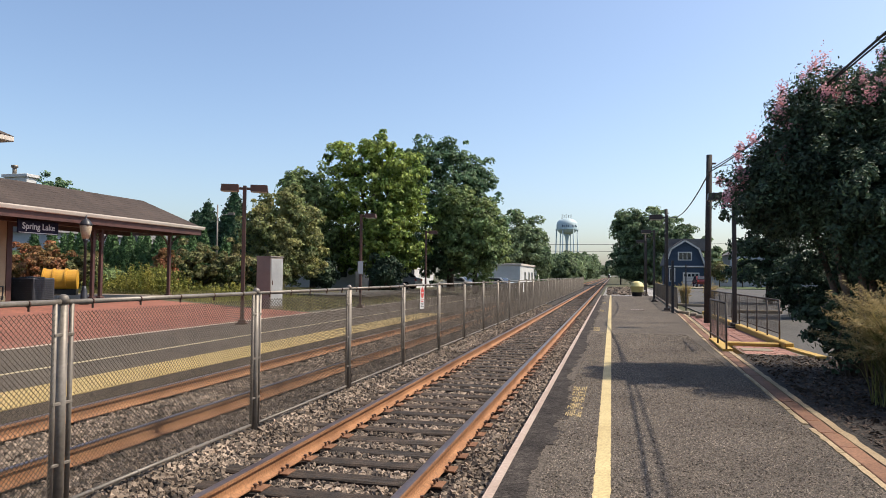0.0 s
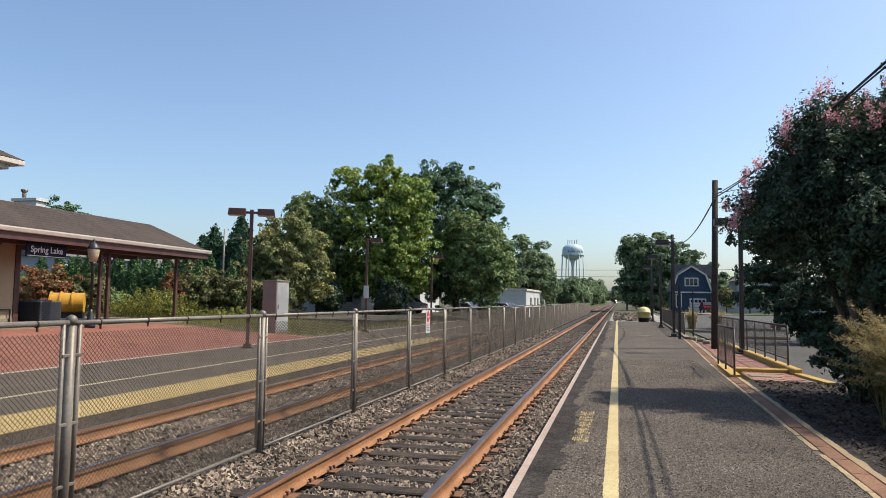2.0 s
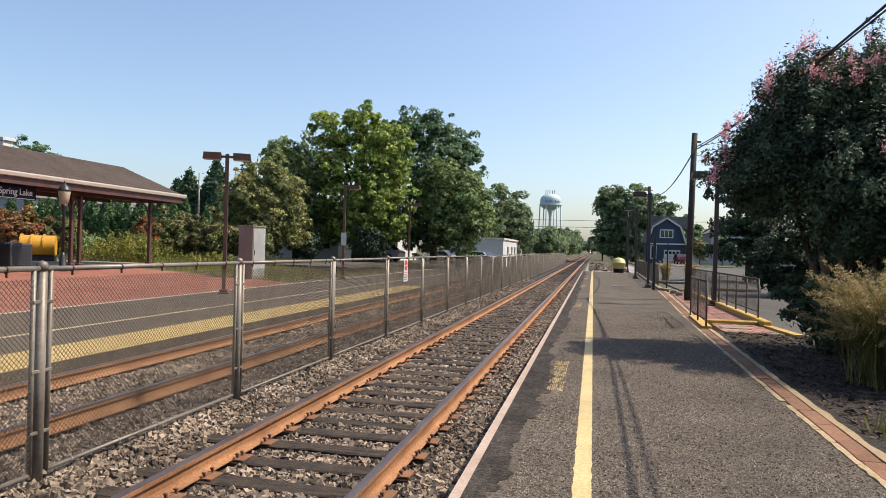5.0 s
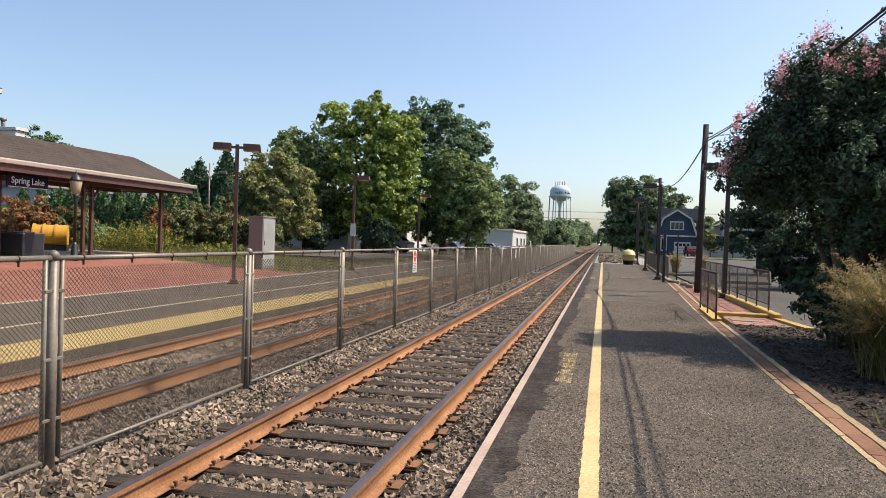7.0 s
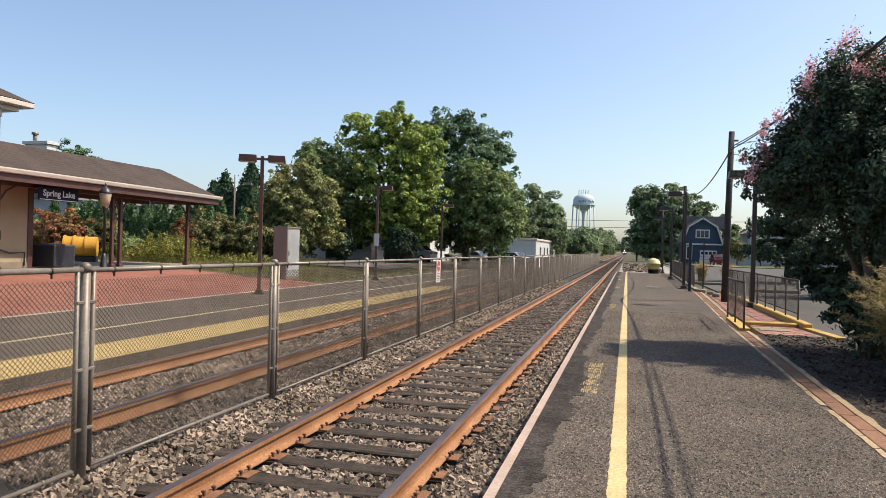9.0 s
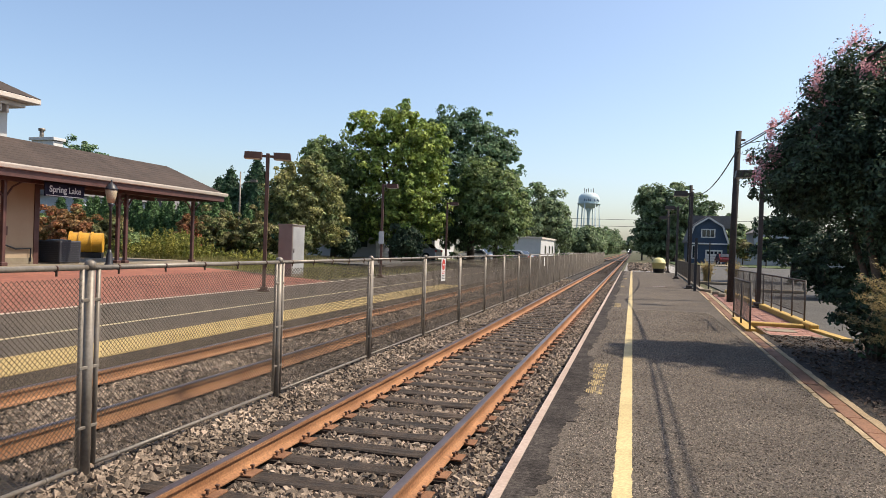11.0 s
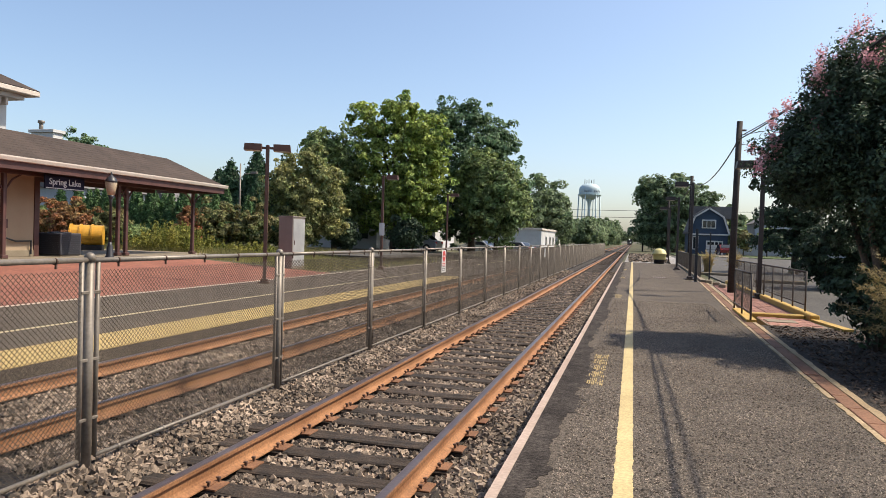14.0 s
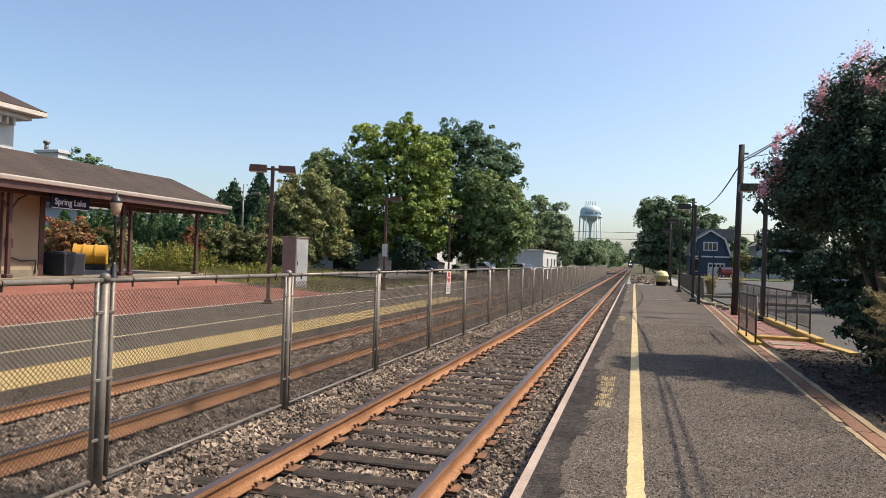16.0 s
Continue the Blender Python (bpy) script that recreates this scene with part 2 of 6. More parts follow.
def leafy(name, c1, c2, scale=0.5, var=0.65, tr=0.42):
    return mat(name, c1, c2, scale, 0.6, fine=3, fine_amt=0.15, bump=0, island=var, translucent=tr, spec=0.3)


LEAF_LIGHT = leafy("light_maple_leaves", (0.095, 0.175, 0.042), (0.370, 0.430, 0.100), 0.55, tr=0.32)
LEAF_DARK = leafy("dark_maple_leaves", (0.075, 0.145, 0.075), (0.185, 0.265, 0.135), 0.5, tr=0.30)
LEAF_MID = leafy("green_leaves", (0.090, 0.160, 0.058), (0.260, 0.310, 0.115), 0.5, tr=0.30)
LEAF_OLIVE = leafy("olive_leaves", (0.100, 0.150, 0.055), (0.340, 0.315, 0.120), 0.6, tr=0.30)
LEAF_CONIFER = leafy("conifer_needles", (0.025, 0.063, 0.031), (0.049, 0.098, 0.042), 0.6, tr=0.1)
LEAF_ARBOR = leafy("arborvitae_leaves", (0.050, 0.110, 0.038), (0.105, 0.180, 0.060), 0.6, tr=0.12)
LEAF_RED = leafy("reddening_leaves", (0.330, 0.105, 0.050), (0.185, 0.160, 0.060), 0.8, tr=0.3)
LEAF_BUSH = leafy("bronze_green_leaves", (0.105, 0.150, 0.050), (0.235, 0.180, 0.080), 0.9, tr=0.3)
LEAF_WEED = leafy("goldenrod_leaves", (0.110, 0.150, 0.035), (0.370, 0.335, 0.080), 1.3, tr=0.4)
LEAF_MYRTLE = leafy("myrtle_leaves", (0.030, 0.056, 0.034), (0.075, 0.112, 0.056), 0.9, tr=0.16)
LEAF_HEDGE = leafy("dark_hedge_leaves", (0.024, 0.046, 0.026), (0.055, 0.085, 0.042), 0.6, tr=0.2)
# paler green, with the haze of distance put into the leaf colour
LEAF_FAR_HAZE = leafy("hazy_far_leaves", (0.128, 0.189, 0.101), (0.223, 0.277, 0.142), 0.15)
BLOSSOM = leafy("pink_blossoms", (0.60, 0.27, 0.31), (0.72, 0.44, 0.45), 1.2, 0.35, 0.45)
BLADE = leafy("grass_blades", (0.105, 0.125, 0.036), (0.255, 0.215, 0.082), 1.8, 0.5, 0.3)
PLUME = leafy("tan_plumes", (0.33, 0.25, 0.11), (0.48, 0.38, 0.19), 2, 0.25, 0.35)


# ---- mesh tools ----
class Shape:
    """Collects points and faces of one mesh."""

    def __init__(self):
        self.v, self.f = [], []

    def add(self, verts, faces):
        o = len(self.v)
        self.v += [tuple(p) for p in verts]
        self.f += [tuple(i + o for i in q) for q in faces]
        return self

    def box(self, x0, x1, y0, y1, z0, z1, c=0.0):
        """A block; c is the width of the worn (chamfered) edges."""
        if not c:
            vs = [(x, y, z) for x in (x0, x1) for y in (y0, y1) for z in (z0, z1)]
            return self.add(vs, [(0, 1, 3, 2), (4, 6, 7, 5), (0, 4, 5, 1), (2, 3, 7, 6), (0, 2, 6, 4), (1, 5, 7, 3)])
        bm = bmesh.new()
        bmesh.ops.create_cube(bm, size=1)
        for q in bm.verts:
            q.co = Vector(((x0 + x1) / 2 + q.co.x * (x1 - x0), (y0 + y1) / 2 + q.co.y * (y1 - y0), (z0 + z1) / 2 + q.co.z * (z1 - z0)))
        bmesh.ops.bevel(bm, geom=bm.edges[:], offset=c, segments=1, affect="EDGES")
        bm.verts.index_update()
        self.add([q.co for q in bm.verts], [[q.index for q in g.verts] for g in bm.faces])
        bm.free()
        return self

    def tube(self, pts, radii, n=8, caps=True):
        """A round bar through points, with its radius at each."""
        pts = [Vector(p) for p in pts]
        if not hasattr(radii, "__len__"):
            radii = [radii] * len(pts)
        ring = []
        side = None
        for i, p in enumerate(pts):
            d = (pts[min(i + 1, len(pts) - 1)] - pts[max(i - 1, 0)]).normalized()
            if side is None:
                side = d.orthogonal().normalized()
            side = (side - d * side.dot(d)).normalized()
            up = d.cross(side)
            ring.append([p + (side * math.cos(2 * math.pi * k / n) + up * math.sin(2 * math.pi * k / n)) * radii[i] for k in range(n)])
        faces = []
        for i in range(len(pts) - 1):
            for k in range(n):
                faces.append((i * n + k, i * n + (k + 1) % n, (i + 1) * n + (k + 1) % n, (i + 1) * n + k))
        if caps:
            faces.append(tuple(reversed(range(n))))
            faces.append(tuple(range((len(pts) - 1) * n, len(pts) * n)))
        return self.add([q for r in ring for q in r], faces)

    def lathe(self, x, y, profile, n=16):
        """A turned body: profile of (radius, z) from below."""
        vs = [(x + r * math.cos(2 * math.pi * k / n), y + r * math.sin(2 * math.pi * k / n), z) for r, z in profile for k in range(n)]
        fs = [(i * n + k, i * n + (k + 1) % n, (i + 1) * n + (k + 1) % n, (i + 1) * n + k) for i in range(len(profile) - 1) for k in range(n)]
        fs += [tuple(reversed(range(n))), tuple(range((len(profile) - 1) * n, len(profile) * n))]
        return self.add(vs, fs)

    def prism(self, outline, axis, a, b):
        """An outline drawn out along axis 'x' (outline y, z), 'y' (outline x, z) or 'z' (outline x, y)."""
        put = {"x": lambda p, q: (q, p[0], p[1]), "y": lambda p, q: (p[0], q, p[1]), "z": lambda p, q: (p[0], p[1], q)}[axis]
        n = len(outline)
        vs = [put(p, a) for p in outline] + [put(p, b) for p in outline]
        fs = [tuple(range(n)), tuple(reversed(range(n, 2 * n)))] + [(i, i + n, (i + 1) % n + n, (i + 1) % n) for i in range(n)]
        return self.add(vs, fs)

    def mesh(self, name, material, smooth=False):
        me = bpy.data.meshes.new(name)
        me.from_pydata(self.v, [], self.f)
        bm = bmesh.new()
        bm.from_mesh(me)
        bmesh.ops.recalc_face_normals(bm, faces=bm.faces[:])
        bm.to_mesh(me)
        bm.free()
        me.materials.append(material)
        if smooth:
            me.polygons.foreach_set("use_smooth", [True] * len(me.polygons))
        return me


def part(name, shape, material, parent, label="", smooth=False):
    """One mesh object under a thing or a part; shape is a Shape or a mesh."""
    me = shape.mesh(name, material, smooth) if isinstance(shape, Shape) else shape
    ob = new(name, me)
    ob.parent = parent
    return tagged(ob, label)


def thing(name, label, category, group="", at=(0, 0, 0), turn=0.0):
    ob = new(name)
    ob.empty_display_size = 0.2
    ob.matrix_basis = pose(*at, 0, 0, turn)
    return tagged(ob, label, category, group)


def setting(name, shape, material, label="", parent=None):
    ob = new(name, shape.mesh(name, material) if isinstance(shape, Shape) else shape)
    ob.parent = parent
    return tagged(ob, label, "", "", "structure")


def np_mesh(name, verts, quads, material, smooth=False):
    """A mesh from arrays of points and of four-cornered faces."""
    me = bpy.data.meshes.new(name)
    n = len(quads)
    me.vertices.add(len(verts))
    me.vertices.foreach_set("co", np.asarray(verts, np.float32).ravel())
    me.loops.add(n * 4)
    me.loops.foreach_set("vertex_index", np.asarray(quads, np.int32).ravel())
    me.polygons.add(n)
    me.polygons.foreach_set("loop_start", np.arange(0, n * 4, 4, dtype=np.int32))
    me.polygons.foreach_set("use_smooth", np.full(n, smooth))
    me.update(calc_edges=True)
    me.materials.append(material)
    return me


def leaf_mesh(name, centres, size, material, rng, long=1.6, up=0.35, lean=None):
    """Small folded leaves round centres; lean turns them outwards from their spray, else they face the light at random."""
    n = len(centres)
    nrm = rng.normal(size=(n, 3))
    if lean is None:
        nrm[:, 2] = np.abs(nrm[:, 2]) + up
    else:
        nrm = nrm * 0.5 + lean
    nrm /= np.linalg.norm(nrm, axis=1)[:, None] + 1e-9
    t = np.cross(nrm, rng.normal(size=(n, 3)))
    t /= np.linalg.norm(t, axis=1)[:, None] + 1e-9
    b = np.cross(nrm, t)
    s = size * rng.uniform(0.55, 1.35, (n, 1))
    v = np.stack([centres - t * s * long * 0.5, centres + b * s * 0.5 + nrm * s * 0.12, centres + t * s * long * 0.5 - nrm * s * 0.15,
                  centres - b * s * 0.5 + nrm * s * 0.12], 1).reshape(-1, 3)
    return np_mesh(name, v, np.arange(n * 4).reshape(-1, 4), material)


def clumped(rng, n_clumps, per, centre, radii, clump, shell=0.55, bottom=-1.0, power=2.0, flat=0.8):
    """Leaf places in many small domed sprays that fill an uneven crown; also the outward turn of each leaf, and the sprays' centres."""
    d = rng.normal(size=(n_clumps * 3, 3))
    d /= np.linalg.norm(d, axis=1)[:, None]
    d = d[d[:, 2] > bottom][:n_clumps]
    r = shell + (1 - shell) * rng.uniform(0, 1, (len(d), 1)) ** (1 / power)
    r *= np.where(rng.uniform(0, 1, (len(d), 1)) < 0.3, rng.uniform(0.5, 0.85, (len(d), 1)), 1.0)
    wob = 1 + 0.17 * np.sin(d[:, :1] * 5 + rng.uniform(0, 6)) * np.cos(d[:, 2:] * 4 + rng.uniform(0, 6)) + rng.normal(0, 0.115, (len(d), 1))
    c = np.array(centre) + d * r * wob * np.array(radii)
    cr = clump * rng.uniform(0.45, 1.15, (len(c), 1, 1))
    e = rng.normal(size=(len(c), per, 3))
    e /= np.linalg.norm(e, axis=2)[:, :, None]
    e[:, :, 2] = np.where(e[:, :, 2] < -0.55, -e[:, :, 2], e[:, :, 2])
    p = c[:, None, :] + e * np.array([1, 1, flat]) * cr * 0.78 * rng.uniform(0.3, 1.12, (len(c), per, 1)) ** 0.5
    lean = e + 0.45 * d[:, None, :] + np.array([0, 0, 0.25])
    return p.reshape(-1, 3), lean.reshape(-1, 3), c


# ---- ground ----
def strip(outline, y0, y1):
    """A sheet of that cross-section (x, z), drawn out along the line."""
    s = Shape()
    n = len(outline)
    s.add([(x, y, z) for y in (y0, y1) for x, z in outline], [(i, i + 1, n + i + 1, n + i) for i in range(n - 1)])
    return s


def slab(x0, x1, y0, y1, z, thick=0.1):
    return Shape().box(x0, x1, y0, y1, z - thick, z)


RAIL_TOP, NEAR_Z, FAR_Z, PAD_Z = 0.0, 0.2, 0.0, 0.5
TRACK_X, TRACK2_X = -2.37, -5.91
EDGE_X, EDGE2_X = -0.86, -7.32
KERB = ((-20, 1.95), (5.5, 2.04), (8.75, 2.08), (17.2, 2.27), (30, 2.75), (56, 3.2), (62, 3.3))


def kerb_x(y):
    return float(np.interp(y, [k[0] for k in KERB], [k[1] for k in KERB]))


ground_line = ((-2500, 0.45), (-60, 0.42), (-21.5, 0.42), (-13.5, -0.09), (-7.4, -0.09), (-7.38, -0.45), (-0.92, -0.45), (-0.9, 0.08),
               (4, 0.06), (12, 0.05), (60, 0.1), (2500, 0.3))
setting("ground", strip(ground_line, -400, 4000), GRASS, "flat ground of dry grass and dirt")


# ballast beds, coloured near black as the shade between the loose stones
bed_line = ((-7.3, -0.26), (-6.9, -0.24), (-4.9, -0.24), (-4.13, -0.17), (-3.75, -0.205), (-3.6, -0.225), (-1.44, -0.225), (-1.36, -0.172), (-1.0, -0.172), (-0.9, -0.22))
setting("shaded_ballast_bed", strip(bed_line, -30, 900), BED_SHADE, "crushed stone under both tracks, coloured dark as the shade between stones")


def stones(rng, n, xa, xb, ya, yb, size):
    """Loose crushed stones: uneven blocks, turned at random, lying on the bed."""
    x, y = rng.uniform(xa, xb, n), rng.uniform(ya, yb, n)
    tie = np.abs((y - 3.1) / 0.52 - np.round((y - 3.1) / 0.52)) < 0.225 + 0.5 * size
    on_tie = ((np.abs(x - TRACK_X) < 1.24) | ((np.abs(x - TRACK_X) < 1.29) & (rng.uniform(0, 1, n) < 0.6))) & tie
    on_rail = (np.abs(np.abs(x - TRACK_X) - 0.7525) < 0.10) | (np.abs(np.abs(x - TRACK2_X) - 0.7525) < 0.10)
    keep = ~((on_tie & (x < TRACK_X + 0.95)) | on_rail)
    x, y = x[keep], y[keep]
    z = np.interp(x, [p[0] for p in bed_line], [p[1] for p in bed_line]) + np.where(np.abs(x - TRACK_X) < 1.25, rng.uniform(-0.5, 0.55, len(x)), rng.uniform(-0.4, 0.95, len(x))) * size
    m = len(x)
    cube = np.array([(a, b, c) for a in (-1, 1) for b in (-1, 1) for c in (-1, 1)], float)
    v = cube[None] * (0.5 + rng.uniform(-0.27, 0.27, (m, 8, 3)))
    s = size * rng.uniform(0.55, 1.35, (m, 1, 1)) * rng.uniform(0.6, 1.15, (m, 1, 3))
    v = v * s
    q, _ = np.linalg.qr(rng.normal(size=(m, 3, 3)))
    v = np.einsum("nij,nkj->nki", q, v) + np.stack([x, y, z], 1)[:, None, :]
    flip = np.linalg.det(q) < 0
    f = np.array([(0, 1, 3, 2), (4, 6, 7, 5), (0, 4, 5, 1), (2, 3, 7, 6), (0, 2, 6, 4), (1, 5, 7, 3)])
    faces = np.where(flip[:, None, None], f[None, :, ::-1], f[None]) + (np.arange(m) * 8)[:, None, None]
    return v.reshape(-1, 3), faces.reshape(-1, 4)


rng = np.random.default_rng(5)
vs, fs, off = [], [], 0
for n, xa, xb, ya, yb, size in ((22000, -7.2, -0.88, -10, 2.6, 0.062), (66000, -4.3, -0.88, 2.6, 12, 0.041), (34000, -4.3, -0.88, 12, 24, 0.046), (20000, -4.3, -0.88, 24, 45, 0.056),
                                (28000, -7.2, -4.3, 4.5, 12, 0.044), (20000, -7.2, -4.3, 12, 26, 0.050), (6000, -7.2, -4.3, 26, 45, 0.085)):
    v, f = stones(rng, n, xa, xb, ya, yb, size)
    vs.append(v), fs.append(f + off)
    off += len(v)
gravel = new("ballast", np_mesh("ballast", np.concatenate(vs), np.concatenate(fs), STONE))
tagged(gravel, "loose grey and tan crushed stone between the rails", "gravel", "", "stuff")


# ---- tracks ----
RAIL_OUT = ((-0.070, -0.170), (0.070, -0.170), (0.070, -0.160), (0.016, -0.138), (0.009, -0.120), (0.009, -0.052), (0.035, -0.040), (0.037, -0.012), (0.033, -0.005),
            (-0.033, -0.005), (-0.037, -0.012), (-0.035, -0.040), (-0.009, -0.052), (-0.009, -0.120), (-0.016, -0.138), (-0.070, -0.160))
HEAD_OUT = ((-0.0375, -0.016), (-0.033, -0.003), (-0.022, 0.0), (0.022, 0.0), (0.033, -0.003), (0.0375, -0.016), (0.034, -0.016), (0.030, -0.006), (-0.030, -0.006), (-0.034, -0.016))


def tie_mesh(rng):
    """A hewn timber, checked and slightly uneven on top."""
    s = Shape()
    nx, half = 9, 1.3
    top = [[(-half + 2 * half * i / nx, y, -0.176 + rng.normal(0, 0.004) - (0.012 if abs(y) > 0.1 else 0)) for i in range(nx + 1)] for y in (-0.112, -0.09, -0.02, 0.02, 0.09, 0.112)]
    vs = [p for r in top for p in r]
    w = nx + 1
    fs = [(j * w + i, j * w + i + 1, (j + 1) * w + i + 1, (j + 1) * w + i) for j in range(5) for i in range(nx)]
    s.add(vs, fs)
    s.box(-half, half, -0.112, 0.112, -0.36, -0.19)
    return s.mesh("tie", TIE)


def plate_mesh():
    """A tie plate with its shoulders and spikes."""
    s = Shape()
    s.box(-0.17, 0.17, -0.095, 0.095, -0.178, -0.163, 0.003)
    for x in (-0.082, 0.082):
        s.box(x - 0.010, x + 0.010, -0.09, 0.09, -0.163, -0.152)
    return s.mesh("tie_plate", PLATE)


def spike_mesh():
    s = Shape()
    s.box(-0.010, 0.010, -0.010, 0.010, -0.17, -0.142, 0.003)
    s.box(-0.020, 0.012, -0.014, 0.014, -0.146, -0.131, 0.004)
    return s.mesh("spike", SPIKE)


def track(name, x, label, detailed):
    t = thing(name, label, "railway track", "the two railway tracks", (x, 0, 0))
    rng = np.random.default_rng(3)
    ties = [tie_mesh(rng) for _ in range(5)]
    plate, spike = plate_mesh(), spike_mesh()
    for side in (-0.7525, 0.7525):
        rail = part("rail", Shape().prism([(side + a, b) for a, b in RAIL_OUT], "y", -25, 900), RUST, t, "rusty steel rail")
        part("rail_head", Shape().prism([(side + a, b) for a, b in HEAD_OUT], "y", -25, 900), RAILHEAD, rail, "worn bright running surface")
    far = Shape()
    count = 0
    for i in range(-26, 380):
        y = 3.1 + 0.52 * i
        if y < 60 and detailed:
            ob = part("tie", ties[(i * 7) % 5], TIE, t)
            ob.matrix_basis = pose(rng.normal(0, 0.02), y + rng.normal(0, 0.015), rng.normal(0, 0.004), 0, 0, rng.normal(0, 0.7))
            if y < 31:
                for side in (-0.7525, 0.7525):
                    p = part("tie_plate", plate, PLATE, t)
                    p.matrix_basis = pose(side, y, 0.002)
                    for k, (dx, dy) in enumerate(((0.092, -0.05), (0.092, 0.055), (-0.092, 0.02))):
                        if y < 16:
                            q = part("spike", spike, SPIKE, p)
                            q.matrix_basis = pose(dx, dy + rng.normal(0, 0.008), rng.uniform(0, 0.02), 0, 0, 0 if dx > 0 else 180)
            else:
                for side in (-0.7525, 0.7525):
                    far.box(side - 0.19, side + 0.19, y - 0.09, y + 0.09, -0.18, -0.162)
        elif detailed or y < 60:
            dz = 0.0 if detailed else -0.03
            far.box(-1.3, 1.3, y - 0.112, y + 0.112, -0.36, -0.178 + dz)
    rest = part("tie_remainder", far, TIE, t)
    tagged(rest, kind="stuff")
    return t


track("railway_track", TRACK_X, "railway track with rusty rails on dark wooden ties", True)
track("railway_track", TRACK2_X, "rusty railway track sunk in ballast behind the fence", False)


# ---- near platform ----
def band(y0, y1, left, right, z0, z1, step=2.0):
    """A flat slab between two lines that may bend along the way."""
    s = Shape()
    ys = [y0 + (y1 - y0) * i / max(1, round((y1 - y0) / step)) for i in range(max(1, round((y1 - y0) / step)) + 1)]
    n = len(ys)
    vs = [p for y in ys for p in ((left(y), y, z0), (right(y), y, z0), (right(y), y, z1), (left(y), y, z1))]
    fs = [(4 * k + 3, 4 * k + 2, 4 * k + 6, 4 * k + 7) for k in range(n - 1)] + [(4 * k, 4 * k + 3, 4 * k + 7, 4 * k + 4) for k in range(n - 1)]
    fs += [(4 * k + 1, 4 * k + 5, 4 * k + 6, 4 * k + 2) for k in range(n - 1)] + [(0, 1, 2, 3), (4 * n - 4, 4 * n - 1, 4 * n - 2, 4 * n - 3)]
    s.add(vs, fs)
    return s


platform = setting("platform_near", band(-20, 58, lambda y: EDGE_X + 0.091, lambda y: kerb_x(y) - 0.07, -0.4, NEAR_Z), ASPHALT,
                   "worn grey asphalt station platform")
setting("platform_edge", band(-20, 58, lambda y: EDGE_X + 0.02, lambda y: EDGE_X + 0.09, -0.4, NEAR_Z + 0.004), EDGE, "pale concrete edge of the platform")
# coarse stones that stand out of the worn asphalt
rng = np.random.default_rng(21)
n = 150000
gy = 2.8 + 17.0 * rng.uniform(0, 1, n) ** 2.3
gy[:26000] = rng.uniform(-9, 2.8, 26000)
gx = rng.uniform(EDGE_X + 0.36, 2.0, n)
free = (gx < np.interp(gy, [k[0] for k in KERB], [k[1] for k in KERB]) - 0.08) & ((gx < -0.10) | (gx > 0.035))
gx, gy = gx[free], gy[free]
n = len(gx)
ga, gs = rng.uniform(0, 3.14, n), rng.uniform(0.0045, 0.0095, n)
gh = gs * rng.uniform(0.5, 1.1, n)
ca, sa = np.cos(ga), np.sin(ga)


def grain_corner(u, w, h):
    return np.stack([gx + (ca * u - sa * w) * gs, gy + (sa * u + ca * w) * gs, NEAR_Z - 0.001 + gh * h], 1)


gv = np.stack([grain_corner(-1, -0.8, 0), grain_corner(1, -0.7, 0), grain_corner(0.5, 0.1, 1), grain_corner(-0.4, -0.1, 1), grain_corner(0.9, 0.8, 0), grain_corner(-1, 0.7, 0)], 1).reshape(-1, 3)
gf = (np.array([(0, 1, 2, 3), (3, 2, 4, 5)])[None] + (np.arange(n) * 6)[:, None, None]).reshape(-1, 4)
grit = new("asphalt_grit", np_mesh("asphalt_grit", gv, gf, mat("asphalt_grit", (0.142, 0.114, 0.089), (0.250, 0.205, 0.162), 0.8, 0.9, fine=60, fine_amt=0.2, island=0.75, bump=0, spec=0.25)))
tagged(grit, "coarse grey and tan stones standing out of the asphalt", "grit", "", "stuff")
# darker repaired asphalt along the edge, with a ragged side
rng = np.random.default_rng(11)
def ragged(y):
    step = 0.05 * noise.noise((0.0, math.floor(y * 1.7) * 3.7, 1.5)) + 0.03 * noise.noise((0.0, math.floor(y * 4.3) * 5.1, 7.5))
    return EDGE_X + 0.33 + 0.035 * math.sin(0.9 * y + 0.6) + 2 * step + 0.03 * noise.noise((3.0, y * 9, 0)) + 0.016 * noise.noise((8.0, y * 31, 0)) + (0.04 if 6.7 < y < 9 else 0.0)


patch = band(-3, 57, lambda y: EDGE_X + 0.092, ragged, NEAR_Z - 0.03, NEAR_Z + 0.0035, 0.03)
setting("asphalt_repair", patch, PATCH, "dark asphalt repair along the platform edge")
line = band(-12, 58, lambda y: -0.095 + 0.010 * noise.noise((1.0, y * 7, 0)) + 0.007 * noise.noise((2.0, y * 33, 0)),
            lambda y: 0.028 + 0.010 * noise.noise((5.0, y * 7, 0)) + 0.007 * noise.noise((6.0, y * 33, 0)), NEAR_Z - 0.02, NEAR_Z + 0.004, 0.025)
setting("yellow_line", line, YELLOW, "worn yellow safety line painted on the platform")


